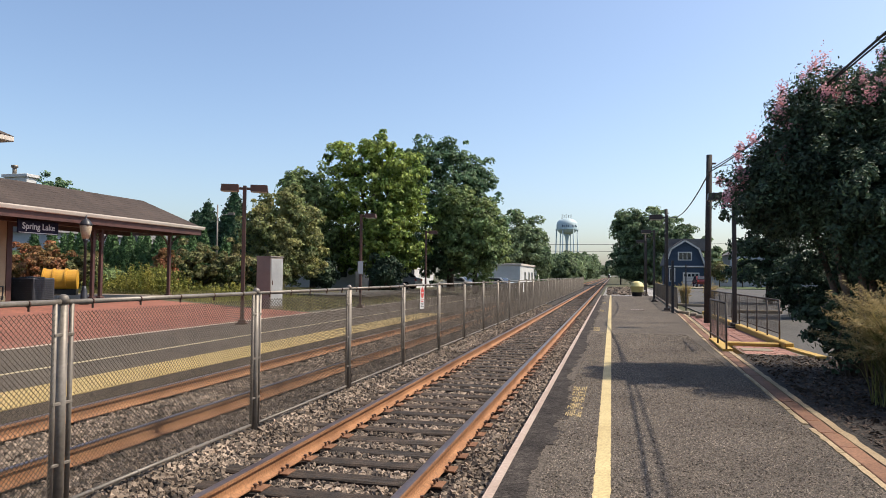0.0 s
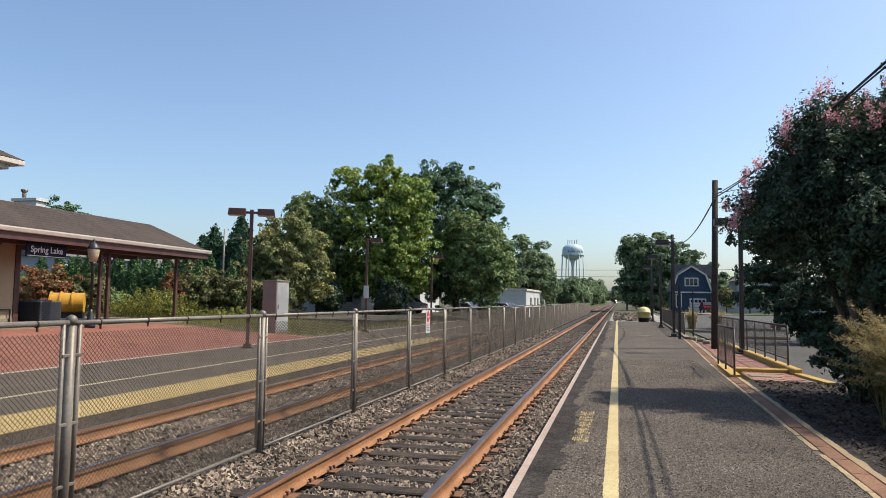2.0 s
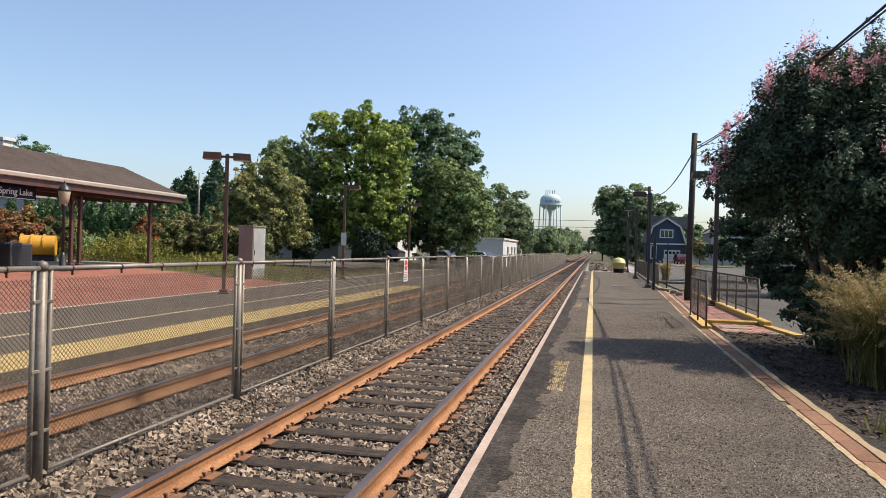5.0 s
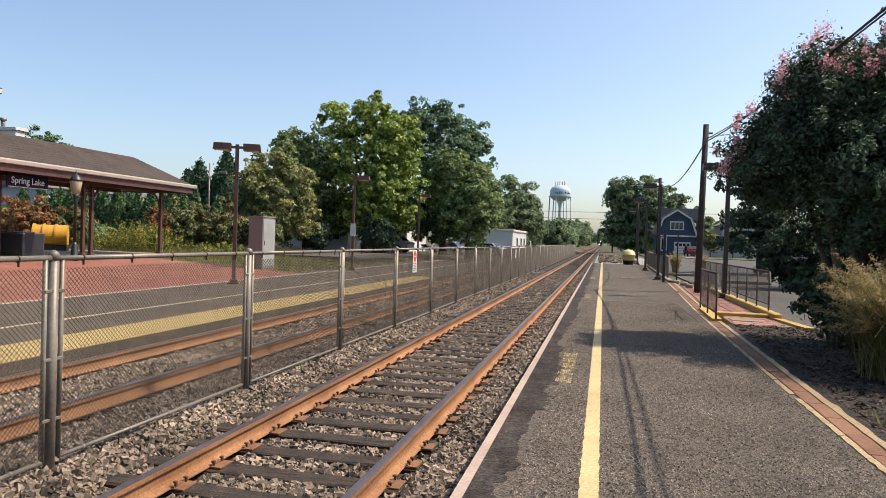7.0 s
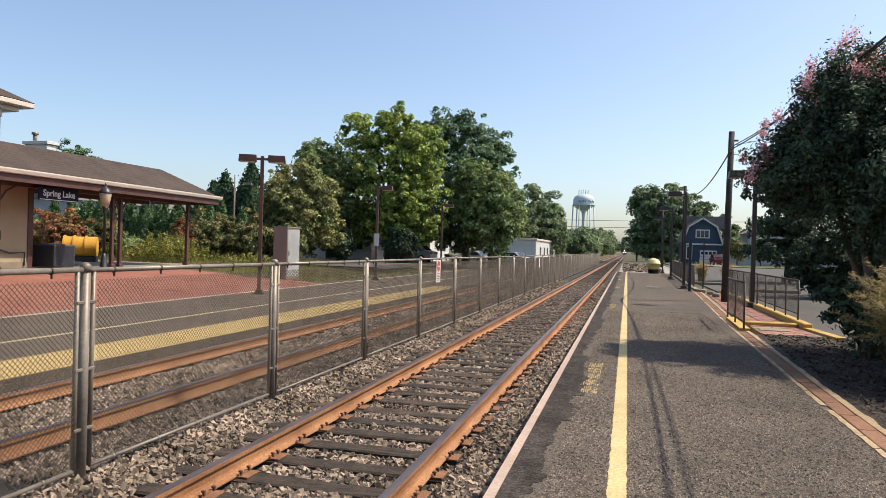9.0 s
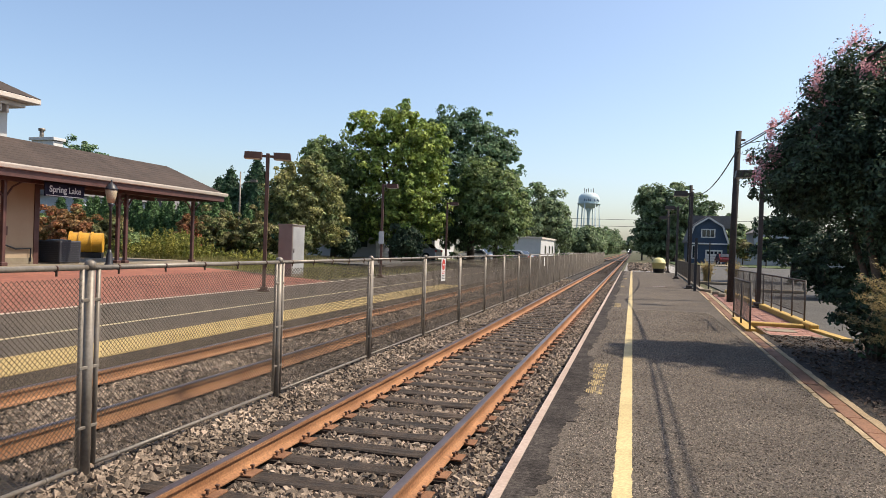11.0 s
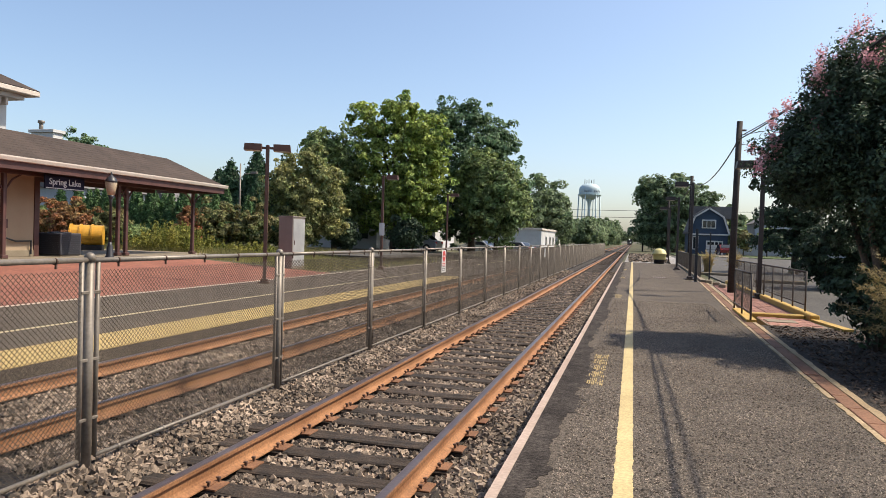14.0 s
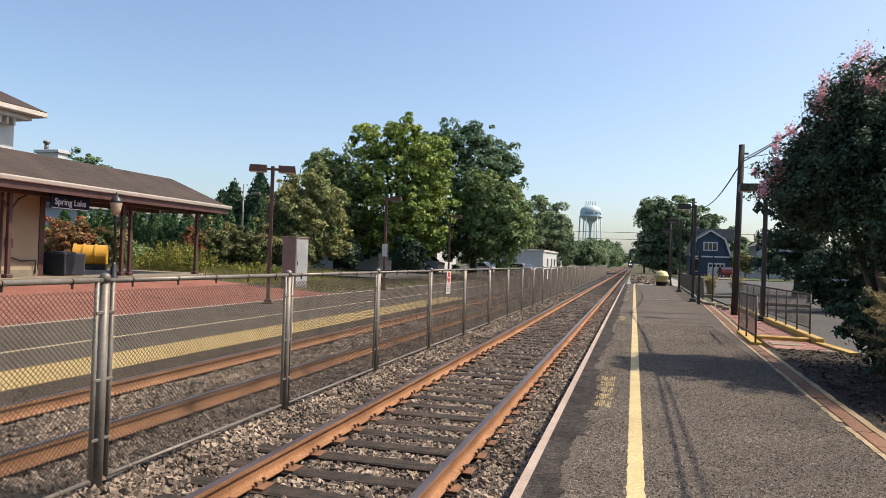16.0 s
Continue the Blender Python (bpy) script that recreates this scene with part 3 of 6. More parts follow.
def stencil(y0, length, bars, x0=-0.47, x1=-0.29):
    """Worn painted warning on the asphalt, as bars."""
    s = Shape()
    rng = np.random.default_rng(int(y0 * 10))
    for i in range(bars):
        a = y0 + length * i / bars
        for k in range(8):
            xa, mid = x0 + (x1 - x0) * k / 8 + rng.uniform(-0.004, 0.004), a + length / bars * rng.uniform(0.3, 0.6)
            for lo, hi in ((a + rng.uniform(0, 0.12), mid), (mid + rng.uniform(-0.01, 0.1), a + length / bars * rng.uniform(0.7, 0.97))):
                if rng.uniform() > 0.93 or hi - lo < 0.03:
                    continue
                s.box(xa + rng.uniform(0, 0.004), xa + (x1 - x0) / 8 - rng.uniform(0.004, 0.012), lo, hi, NEAR_Z - 0.01, NEAR_Z + 0.0045)
    return tagged(new("platform_marking", s.mesh("platform_marking", TACTILE)), "faded yellow painted warning on the asphalt", "floor marking", "painted warnings along the platform")


stencil(7.8, 2.2, 5)
for yy in (20.2, 31.5, 41):
    stencil(yy, 1.5, 4)
# drain grate, seams and a sunken cover in the asphalt
g = thing("drain_grate", "dark iron drain grate set in the asphalt", "drain", "", (1.2, 33.6, NEAR_Z))
part("grate_frame", Shape().box(-0.32, 0.32, -0.45, 0.45, -0.02, 0.006, 0.003), SPIKE, g)
for i in range(6):
    part("grate_bar", Shape().box(-0.27 + i * 0.1, -0.23 + i * 0.1, -0.4, 0.4, 0.005, 0.014), GALV, g)
seam = Shape()
for x0, y0, x1, y1 in ((1.05, 15.3, 1.55, 15.5), (1.55, 15.5, 1.75, 17.4), (1.75, 17.4, 1.35, 17.6), (-0.3, 30.2, 2.2, 30.6)):
    d = Vector((x1 - x0, y1 - y0, 0)).normalized().cross(Vector((0, 0, 1))) * 0.018
    seam.add([(x0 - d.x, y0 - d.y, NEAR_Z + 0.003), (x0 + d.x, y0 + d.y, NEAR_Z + 0.003), (x1 + d.x, y1 + d.y, NEAR_Z + 0.003), (x1 - d.x, y1 - d.y, NEAR_Z + 0.003)], [(0, 1, 2, 3)])
setting("asphalt_seam", seam, PATCH, "tarred seams in the asphalt")
# edging: pale concrete, a row of bricks, pale concrete
edging = setting("kerb", band(-20, 58, lambda y: kerb_x(y) - 0.069, lambda y: kerb_x(y) + 0.175, 0.0, NEAR_Z - 0.008, 1.0), BRICKBED, "brick edging of the platform in mortar")
setting("kerb_outer", band(-20, 58, lambda y: kerb_x(y) + 0.176 + 0.012 * noise.noise((1.0, y * 2.1, 4)), lambda y: kerb_x(y) + 0.255 + 0.03 * noise.noise((9.0, y * 2.7, 4)) + 0.012 * noise.noise((9.0, y * 14, 4)), 0.0, NEAR_Z + 0.012, 0.08), KERB_CREAM, "cream concrete strip behind the bricks")
rng = np.random.default_rng(4)
# crumbling cream concrete before the bricks, in broken lengths
y = -9.6
while y < 34:
    n = rng.uniform(0.35, 1.1)
    jag = lambda v: kerb_x(v) - 0.06 + 0.022 * noise.noise((4.0, v * 6, 0)) + 0.012 * noise.noise((4.0, v * 27, 0))
    ob = part("kerb_piece", band(y, y + n - 0.02, jag, lambda v: kerb_x(v) - 0.002, NEAR_Z - 0.05, NEAR_Z + 0.006 + rng.uniform(-0.003, 0.004), 0.05), KERB_CREAM, edging)
    y += n + (rng.uniform(0.05, 0.25) if rng.uniform() < 0.3 else 0.0)
ebrick = Shape().box(-0.082, 0.082, -0.297, 0.297, -0.03, 0.016, 0.006).mesh("brick", EDGING)
for i in range(-20, 52):
    y = 2.6 + i * 0.6
    ob = part("brick", ebrick, EDGING, edging)
    ob.matrix_basis = pose(kerb_x(y) + 0.085 + rng.normal(0, 0.004), y, NEAR_Z - 0.006 + rng.normal(0, 0.003), 0, rng.normal(0, 0.5), rng.normal(0, 0.5) - 1.6)
# planting bed
setting("planting_bed", band(-10, 15.3, lambda y: kerb_x(y) + 0.27, lambda y: 9.0, 0.0, NEAR_Z - 0.01), MULCH_SHADED, "brown mulch bed, coloured darker for the shade under the shrubs")
rng = np.random.default_rng(14)
bits = np.stack([rng.uniform(2.3, 4.5, 5000), rng.uniform(4.5, 15.2, 5000), np.full(5000, NEAR_Z + 0.004)], 1)
bits = bits[bits[:, 0] > np.interp(bits[:, 1], [k[0] for k in KERB], [k[1] for k in KERB]) + 0.36]
# chip colours are lowered too, for the shade on the bed
chips = new("mulch_chips", leaf_mesh("mulch_chips", bits, 0.035, mat("shaded_wood_chip", (0.035, 0.021, 0.014), (0.115, 0.078, 0.053), 4, 0.9, island=0.6, bump=0), rng, 2.2, 1.5))
tagged(chips, "loose wood chips and dry leaves on the bed", "mulch", "", "stuff")

# ramp paved with bricks, with yellow kerbs
setting("ramp", Shape().add([(2.68, 15.3, 0.19), (3.85, 15.3, 0.19), (3.85, 31, 0.17), (2.9, 31, 0.17), (2.68, 15.3, 0), (3.85, 15.3, 0), (3.85, 31, 0), (2.9, 31, 0)],
        [(0, 1, 2, 3), (0, 4, 5, 1), (1, 5, 6, 2), (2, 6, 7, 3), (3, 7, 4, 0)]), CONCRETE, "bed of the brick ramp")
pave = Shape()
rng = np.random.default_rng(8)
for j in range(70):
    for i in range(6):
        y = 15.35 + j * 0.2 + (0.1 if i % 2 else 0)
        x = max(2.72, kerb_x(y) + 0.36) + i * 0.2
        if x < 3.7:
            dz = rng.normal(0, 0.002)
            pave.box(x + 0.004, x + 0.194, y + 0.004, y + 0.194, 0.15, 0.197 + dz)
ob = new("brick_paving", pave.mesh("brick_paving", mat("ramp_paver", (0.235, 0.108, 0.078), (0.32, 0.158, 0.115), 0.9, 0.88, fine=30, fine_amt=0.15, island=0.18)))
tagged(ob, "weathered red brick pavers of the ramp", "paving", "", "stuff")
setting("kerb_yellow_side", Shape().box(3.72, 3.91, 16.6, 31, 0.0, 0.33, 0.02), KERB_YELLOW, "yellow painted kerb beside the ramp")
setting("kerb_yellow_end", Shape().box(2.56, 3.71, 17.0, 17.2, 0.0, 0.28, 0.02), KERB_YELLOW, "yellow painted kerb across the ramp")
setting("kerb_yellow_low", Shape().prism([(3.72, 16.59), (3.91, 16.59), (4.1, 14.9), (3.91, 14.85)], "z", 0.0, 0.24), KERB_YELLOW, "yellow painted kerb that runs down to the car park")
setting("kerb_yellow_platform", band(15.55, 18.3, lambda y: kerb_x(y) + 0.06, lambda y: kerb_x(y) + 0.26, 0.0, 0.26), KERB_YELLOW, "yellow painted kerb under the rail")
setting("paving_slab", Shape().box(2.75, 3.35, 15.9, 16.4, 0.1, 0.215, 0.008), CONCRETE, "pale concrete cover slab")
# car park and road
setting("car_park", slab(4.0, 60, -20, 104, 0.12), ROAD, "grey asphalt car park")
setting("lawn", slab(6, 60, 104, 126, 0.2), LAWN, "cut green lawn before the houses")
setting("driveway", slab(11.6, 15.4, 103, 126, 0.22), CONCRETE, "concrete driveway")
setting("crossing_road", slab(-60, 60, 137, 146, 0.0, 0.05), ROAD, "asphalt road that crosses the tracks")
gravel_end = band(58, 104, lambda y: EDGE_X + 0.2, lambda y: kerb_x(y) + 1.5, -0.1, 0.13)
setting("gravel_apron", gravel_end, speckled(mat("gravel_apron", (0.20, 0.185, 0.17), (0.30, 0.28, 0.26), 0.5, 0.95, fine=8, fine_amt=0.2), 6, 0.5, 1.5, 0.8), "grey gravel past the platform end")

# ---- far platform ----
setting("platform_far", slab(-13.2, EDGE2_X, -20, 60, FAR_Z, 0.5), ASPHALT, "grey asphalt platform behind the fence")
setting("tactile_strip", Shape().box(EDGE2_X - 1.08, EDGE2_X, -20, 30.6, -0.004, FAR_Z + 0.008), TACTILE, "yellow warning strip along the platform edge")
dots = Shape()
for j in range(180):
    for i in range(10):
        x, y = EDGE2_X - 1.0 + i * 0.105, 5.5 + j * 0.105
        dots.add([(x - 0.02, y - 0.02, 0.008), (x + 0.02, y - 0.02, 0.008), (x + 0.02, y + 0.02, 0.008), (x - 0.02, y + 0.02, 0.008),
                  (x - 0.012, y - 0.012, 0.014), (x + 0.012, y - 0.012, 0.014), (x + 0.012, y + 0.012, 0.014), (x - 0.012, y + 0.012, 0.014)],
                 [(4, 5, 6, 7), (0, 1, 5, 4), (1, 2, 6, 5), (2, 3, 7, 6), (3, 0, 4, 7)])
tagged(new("tactile_domes", dots.mesh("tactile_domes", TACTILE)), "rows of low yellow warning domes", "tactile paving", "", "stuff")
setting("cream_line", Shape().box(-9.93, -9.81, -20, 60, -0.02, FAR_Z + 0.004), WHITE_LINE, "cream yellow line painted on the platform")
setting("concrete_band", Shape().box(-13.0, -12.82, -20, 60, -0.02, FAR_Z + 0.005), PALE_BAND, "pale concrete band beside the bricks")
setting("plaza", strip(((-22.9, 0.47), (-21.5, 0.44), (-13.5, 0.004), (-13.0, 0.002)), -20, 29), BRICKS, "red brick plaza that rises to the station")
setting("station_pad", slab(-32, -21.3, -10, 33.2, PAD_Z, 0.3), CONCRETE, "concrete pad of the station")
setting("lot", slab(-60, -14.5, 40, 53, 0.45, 0.1), ROAD, "asphalt car park behind the trees")

rng = np.random.default_rng(77)
v, f = stones(rng, 700, -0.4, 3.2, 61, 98, 0.17)
v[:, 2] += 0.38
rubble = new("rubble", np_mesh("rubble", v, f, STONE))
tagged(rubble, "broken stones lying on the gravel past the platform", "rubble", "", "stuff")


# ---- chain-link fence between the tracks ----
FENCE_X, FENCE_Y, SPAN, FTOP, FBOT = -4.13, 4.58, 3.048, 1.50, -0.06


def wire_panel():
    """Diamond mesh of two crossing sets of wires, with knuckled tops."""
    s = Shape()
    w, z0, z1 = SPAN - 0.22, FBOT + 0.03, FTOP - 0.075
    h, pitch = z1 - z0, 0.043
    for d in (-1, 1):
        k = -h
        while k < w:
            a, b = max(k, 0.0), min(k + h, w)
            if b - a > 0.01:
                za, zb = z0 + (a - k), z0 + (b - k)
                if d < 0:
                    za, zb = z1 - (a - k), z1 - (b - k)
                s.tube([(d * 0.0045, a, za), (d * 0.0045, b, zb)], 0.0025, 5, False)
            k += pitch
    return s.mesh("wire_mesh", WIRE)


def fence():
    f = thing("chain_link_fence", "weathered galvanised chain-link fence between the tracks", "fence", "", (FENCE_X, FENCE_Y, 0))
    post = Shape().tube([(0, 0, -0.4), (0, 0, FTOP + 0.02)], 0.037, 12).mesh("post", GALV, True)
    cap = Shape().lathe(0, 0, ((0.043, FTOP - 0.01), (0.043, FTOP + 0.03), (0.036, FTOP + 0.05), (0.018, FTOP + 0.062), (0.004, FTOP + 0.066)), 12).mesh("post_cap", GALV, True)
    top = Shape().tube([(0, 0.04, FTOP), (0, SPAN - 0.04, FTOP)], 0.022, 10).mesh("top_rail", GALV, True)
    bottom = Shape().tube([(0, 0.09, FBOT), (0, SPAN - 0.09, FBOT)], 0.018, 8).mesh("bottom_rail", GALV, True)
    stile = Shape().tube([(0, 0, FBOT), (0, 0, FTOP - 0.005)], 0.019, 8).mesh("stile", GALV, True)
    clamp = Shape().tube([(0, -0.006, 0), (0, 0.006, 0)], 0.026, 10).box(0.0, 0.016, -0.005, 0.005, -0.055, -0.02).mesh("clamp", SPIKE)
    ring = Shape().tube([(0, -0.011, 0), (0, 0.011, 0)], 0.024, 8).mesh("ring", GALV, True)
    hinge = Shape().box(-0.012, 0.012, -0.04, 0.1, -0.012, 0.012, 0.003).mesh("hinge_band", GALV)
    wires = wire_panel()
    rng = np.random.default_rng(2)
    for k in range(-3, 35):
        p = part("post", post, GALV, f)
        p.matrix_basis = pose(0, k * SPAN, 0, rng.normal(0, 0.3), rng.normal(0, 0.3), 0)
        part("post_cap", cap, GALV, p)
        if k == 34:
            break
        part("top_rail", top, GALV, f).matrix_basis = pose(0, k * SPAN, rng.normal(0, 0.004))
        part("bottom_rail", bottom, GALV, f).matrix_basis = pose(0, k * SPAN, rng.normal(0, 0.006))
        m = part("wire_mesh", wires, WIRE, f, "" if k else "diamond wire mesh")
        m.matrix_basis = pose(0.02, k * SPAN + 0.11, 0)
        for e in (0.085, SPAN - 0.085):
            part("stile", stile, GALV, f).matrix_basis = pose(0, k * SPAN + e, 0)
        if k < 8:
            for e in range(5):
                part("clamp", clamp, SPIKE, f).matrix_basis = pose(0.004, k * SPAN + 0.3 + e * 0.6, FTOP)
                part("ring", ring, GALV, f).matrix_basis = pose(0, k * SPAN + 0.35 + e * 0.58, FBOT)
            for z in (0.25, 0.72, 1.25):
                part("hinge_band", hinge, GALV, f).matrix_basis = pose(0.01, k * SPAN, z)
                part("hinge_band", hinge, GALV, f).matrix_basis = pose(0.01, k * SPAN, z, 0, 0, 180)


fence()


def fence_sign(y, w, h, z, red):
    s = thing("fence_sign", "small white warning sign with red and dark print on the fence", "sign", "signs on the fence", (FENCE_X + 0.035, y, z))
    part("panel", Shape().box(0, 0.006, -w / 2, w / 2, 0, h, 0.001), WHITE, s)
    if red:
        part("symbol", Shape().tube([(0.006, 0, h * 0.72), (0.009, 0, h * 0.72)], w * 0.36, 20), RED, s, "round red symbol")
        part("symbol_bar", Shape().box(0.009, 0.011, -w * 0.22, w * 0.22, h * 0.69, h * 0.75), WHITE, s)
        for i in range(5):
            part("print_bar", Shape().box(0.006, 0.008, -w * 0.36, w * 0.36 - 0.03 * (i % 2), h * (0.08 + i * 0.075), h * (0.115 + i * 0.075)), RED if i > 2 else BLACK, s)


fence_sign(15.05, 0.34, 0.5, 0.98, True)
fence_sign(33.6, 0.3, 0.42, 0.95, False)


# ---- lamps ----
def platform_lamp(x, y, z, height, heads, paint, label, group, turn=0.0, sign=False):
    t = thing("platform_lamp", label, "lamp", group, (x, y, z), turn)
    part("base_plate", Shape().box(-0.2, 0.2, -0.2, 0.2, 0, 0.05, 0.008), paint, t)
    part("base_cover", Shape().box(-0.13, 0.13, -0.13, 0.13, 0.05, 0.16, 0.02), paint, t)
    part("pole", Shape().box(-0.06, 0.06, -0.06, 0.06, 0.1, height, 0.008), paint, t)
    for d in heads:
        arm = part("arm", Shape().box(min(0.05 * d, 0.22 * d), max(0.05 * d, 0.22 * d), -0.035, 0.035, height - 0.14, height - 0.06, 0.005), paint, t)
        a, b = sorted((0.2 * d, 0.78 * d))
        head = part("head", Shape().prism([(a, height - 0.20), (b, height - 0.20), (b - (0.03 if d > 0 else 0), height + 0.02), (a + (0.03 if d < 0 else 0), height + 0.02)], "y", -0.2, 0.2), paint, t, "box-shaped lamp head")
        part("lens", Shape().box(a + 0.05, b - 0.05, -0.16, 0.16, height - 0.215, height - 0.2), LENS, head, "pale lamp glass")
    if sign:
        part("notice", Shape().box(-0.14, 0.14, -0.07, -0.061, 1.75, 2.4, 0.002), WHITE, t, "white notice fixed to the pole")
    return t


L_LAMP = "brown square platform lamp with two box heads"
platform_lamp(-12.16, 21.4, 0.0, 4.72, (-1, 1), BROWN, L_LAMP, "lamps of the platform behind the fence", 25)
platform_lamp(-12.6, 34.0, 0.0, 4.85, (1,), BROWN, "brown square platform lamp with a white notice", "lamps of the platform behind the fence", 10, True)
platform_lamp(-12.6, 47.0, 0.0, 4.8, (1,), BROWN, "brown square platform lamp with one box head", "lamps of the platform behind the fence", 10)
R_LAMP = "dark bronze platform lamp with one box head"
platform_lamp(3.72, 23.0, 0.2, 4.15, (-1,), BRONZE, R_LAMP, "lamps along the near platform")
for y, x, h in ((33.0, 2.47, 4.35), (45.0, 2.6, 4.45), (58.5, 2.75, 4.5)):
    platform_lamp(x, y, 0.2, h, (-1,), BRONZE, R_LAMP, "lamps along the near platform")


def street_lantern(x, y, z):
    t = thing("lantern", "black cast-iron lantern post with a pale glass globe", "lamp", "", (x, y, z))
    part("base", Shape().lathe(0, 0, ((0.2, 0), (0.2, 0.12), (0.14, 0.2), (0.12, 0.55), (0.085, 0.62), (0.07, 0.75)), 16), BLACK, t, smooth=True)
    part("shaft", Shape().lathe(0, 0, ((0.062, 0.7), (0.05, 2.35), (0.075, 2.4), (0.05, 2.46), (0.09, 2.55), (0.13, 2.66)), 16), BLACK, t, smooth=True)
    part("globe", Shape().lathe(0, 0, ((0.13, 2.66), (0.2, 2.95), (0.23, 3.16), (0.22, 3.22)), 16), LANTERN_GLASS, t, "beige lantern glass", True)
    part("cap", Shape().lathe(0, 0, ((0.25, 3.2), (0.24, 3.25), (0.17, 3.38), (0.06, 3.47), (0.03, 3.5), (0.04, 3.56), (0.01, 3.62)), 16), BLACK, t, smooth=True)


street_lantern(-20.75, 24.0, 0.4)


# ---- poles and cables ----
def utility_pole(x, y, z, h, r=0.14, lean=0.0):
    t = thing("utility_pole", "weathered grey-brown wooden utility pole", "pole", "utility poles", (x, y, z))
    t.matrix_basis = pose(x, y, z, 0, lean, 0)
    part("shaft", Shape().tube([(0, 0, -0.2), (0, 0, h * 0.5), (0, 0, h)], (r, r * 0.93, r * 0.84), 14), POLEWOOD, t, smooth=True)
    part("bracket", Shape().box(-0.03, 0.03, -r - 0.03, r + 0.03, h - 0.75, h - 0.68, 0.005), SPIKE, t)
    part("bracket", Shape().box(0.0, 0.22, -0.03, 0.03, h - 0.33, h - 0.27, 0.005), SPIKE, t)
    return t


utility_pole(3.2, 25.2, 0.1, 5.85, 0.112, 0.9)
utility_pole(3.9, 53, 0.1, 6.6, 0.13)
utility_pole(4.0, 88, 0.1, 6.8, 0.13)
utility_pole(1.9, 150, 0.0, 8.5, 0.15)
utility_pole(3.6, -12, 0.1, 6.4, 0.15)


def cable(a, b, sag, r, name="cable", label="black overhead cable between the poles"):
    a, b = Vector(a), Vector(b)
    pts = [a.lerp(b, i / 30) - Vector((0, 0, 4 * sag * (i / 30) * (1 - i / 30))) for i in range(31)]
    ob = new(name, Shape().tube(pts, r, 6).mesh(name, CABLE, True))
    return tagged(ob, label, "cable", "overhead cables")


cable((3.28, 25.2, 5.35), (3.62, -12, 6.1), 0.80, 0.020)
cable((3.30, 25.2, 5.45), (3.98, -12, 6.15), 0.80, 0.015)
cable((3.36, 25.2, 5.5), (11, 11, 6.3), 0.35, 0.010)
cable((3.3, 25.2, 5.2), (11.2, 30, 5.7), 0.3, 0.010)
cable((3.28, 25.2, 5.35), (3.95, 53, 6.3), 0.75, 0.024)
cable((3.95, 53, 6.2), (4.0, 88, 6.5), 0.7, 0.03)
cable((4.0, 88, 6.5), (1.9, 150, 8.2), 0.9, 0.03)
for z in (9.2, 11.0):
    cable((-70, 190, z), (60, 190, z), 0.8, 0.05)


# ---- rails of the ramp ----
def mesh_rail(x0, y0, x1, y1, z, h, posts, label, wires=True):
    d = Vector((x1 - x0, y1 - y0, 0))
    n = d.length
    t = thing("guard_rail", label, "railing", "guard rails", (x0, y0, z), math.degrees(math.atan2(d.y, d.x)))
    part("top_bar", Shape().tube([(0, 0, h), (n, 0, h)], 0.022, 8), DULL_STEEL, t, smooth=True)
    part("bottom_bar", Shape().tube([(0, 0, 0.14), (n, 0, 0.14)], 0.015, 8), DULL_STEEL, t, smooth=True)
    for i in range(posts):
        e = n * i / (posts - 1)
        part("post", Shape().tube([(e, 0, 0), (e, 0, h)], 0.02, 8), DULL_STEEL, t, smooth=True)
    if wires:
        s = Shape()
        for i in range(int(n / 0.055)):
            s.tube([(i * 0.055, 0.004, 0.15), (i * 0.055, 0.004, h)], 0.0028, 3, False)
        for i in range(int((h - 0.15) / 0.055)):
            s.tube([(0, -0.004, 0.15 + i * 0.055), (n, -0.004, 0.15 + i * 0.055)], 0.0028, 3, False)
        part("wire_mesh", s, DULL_STEEL, t)
    return t


mesh_rail(2.36, 15.5, 2.40, 18.2, 0.26, 0.95, 3, "grey steel guard rail with welded wire beside the ramp")
mesh_rail(3.81, 17.5, 3.81, 30.5, 0.33, 0.9, 11, "grey steel guard rail on the yellow kerb")
mesh_rail(2.95, 33.4, 3.35, 57, 0.2, 1.05, 12, "grey steel guard rail along the platform")
fence_low = Shape().prism([(2.78, 31), (2.98, 31), (3.5, 57), (3.3, 57)], "z", 0.0, 0.30)
setting("kerb_far", fence_low, CONCRETE, "pale concrete kerb along the platform")


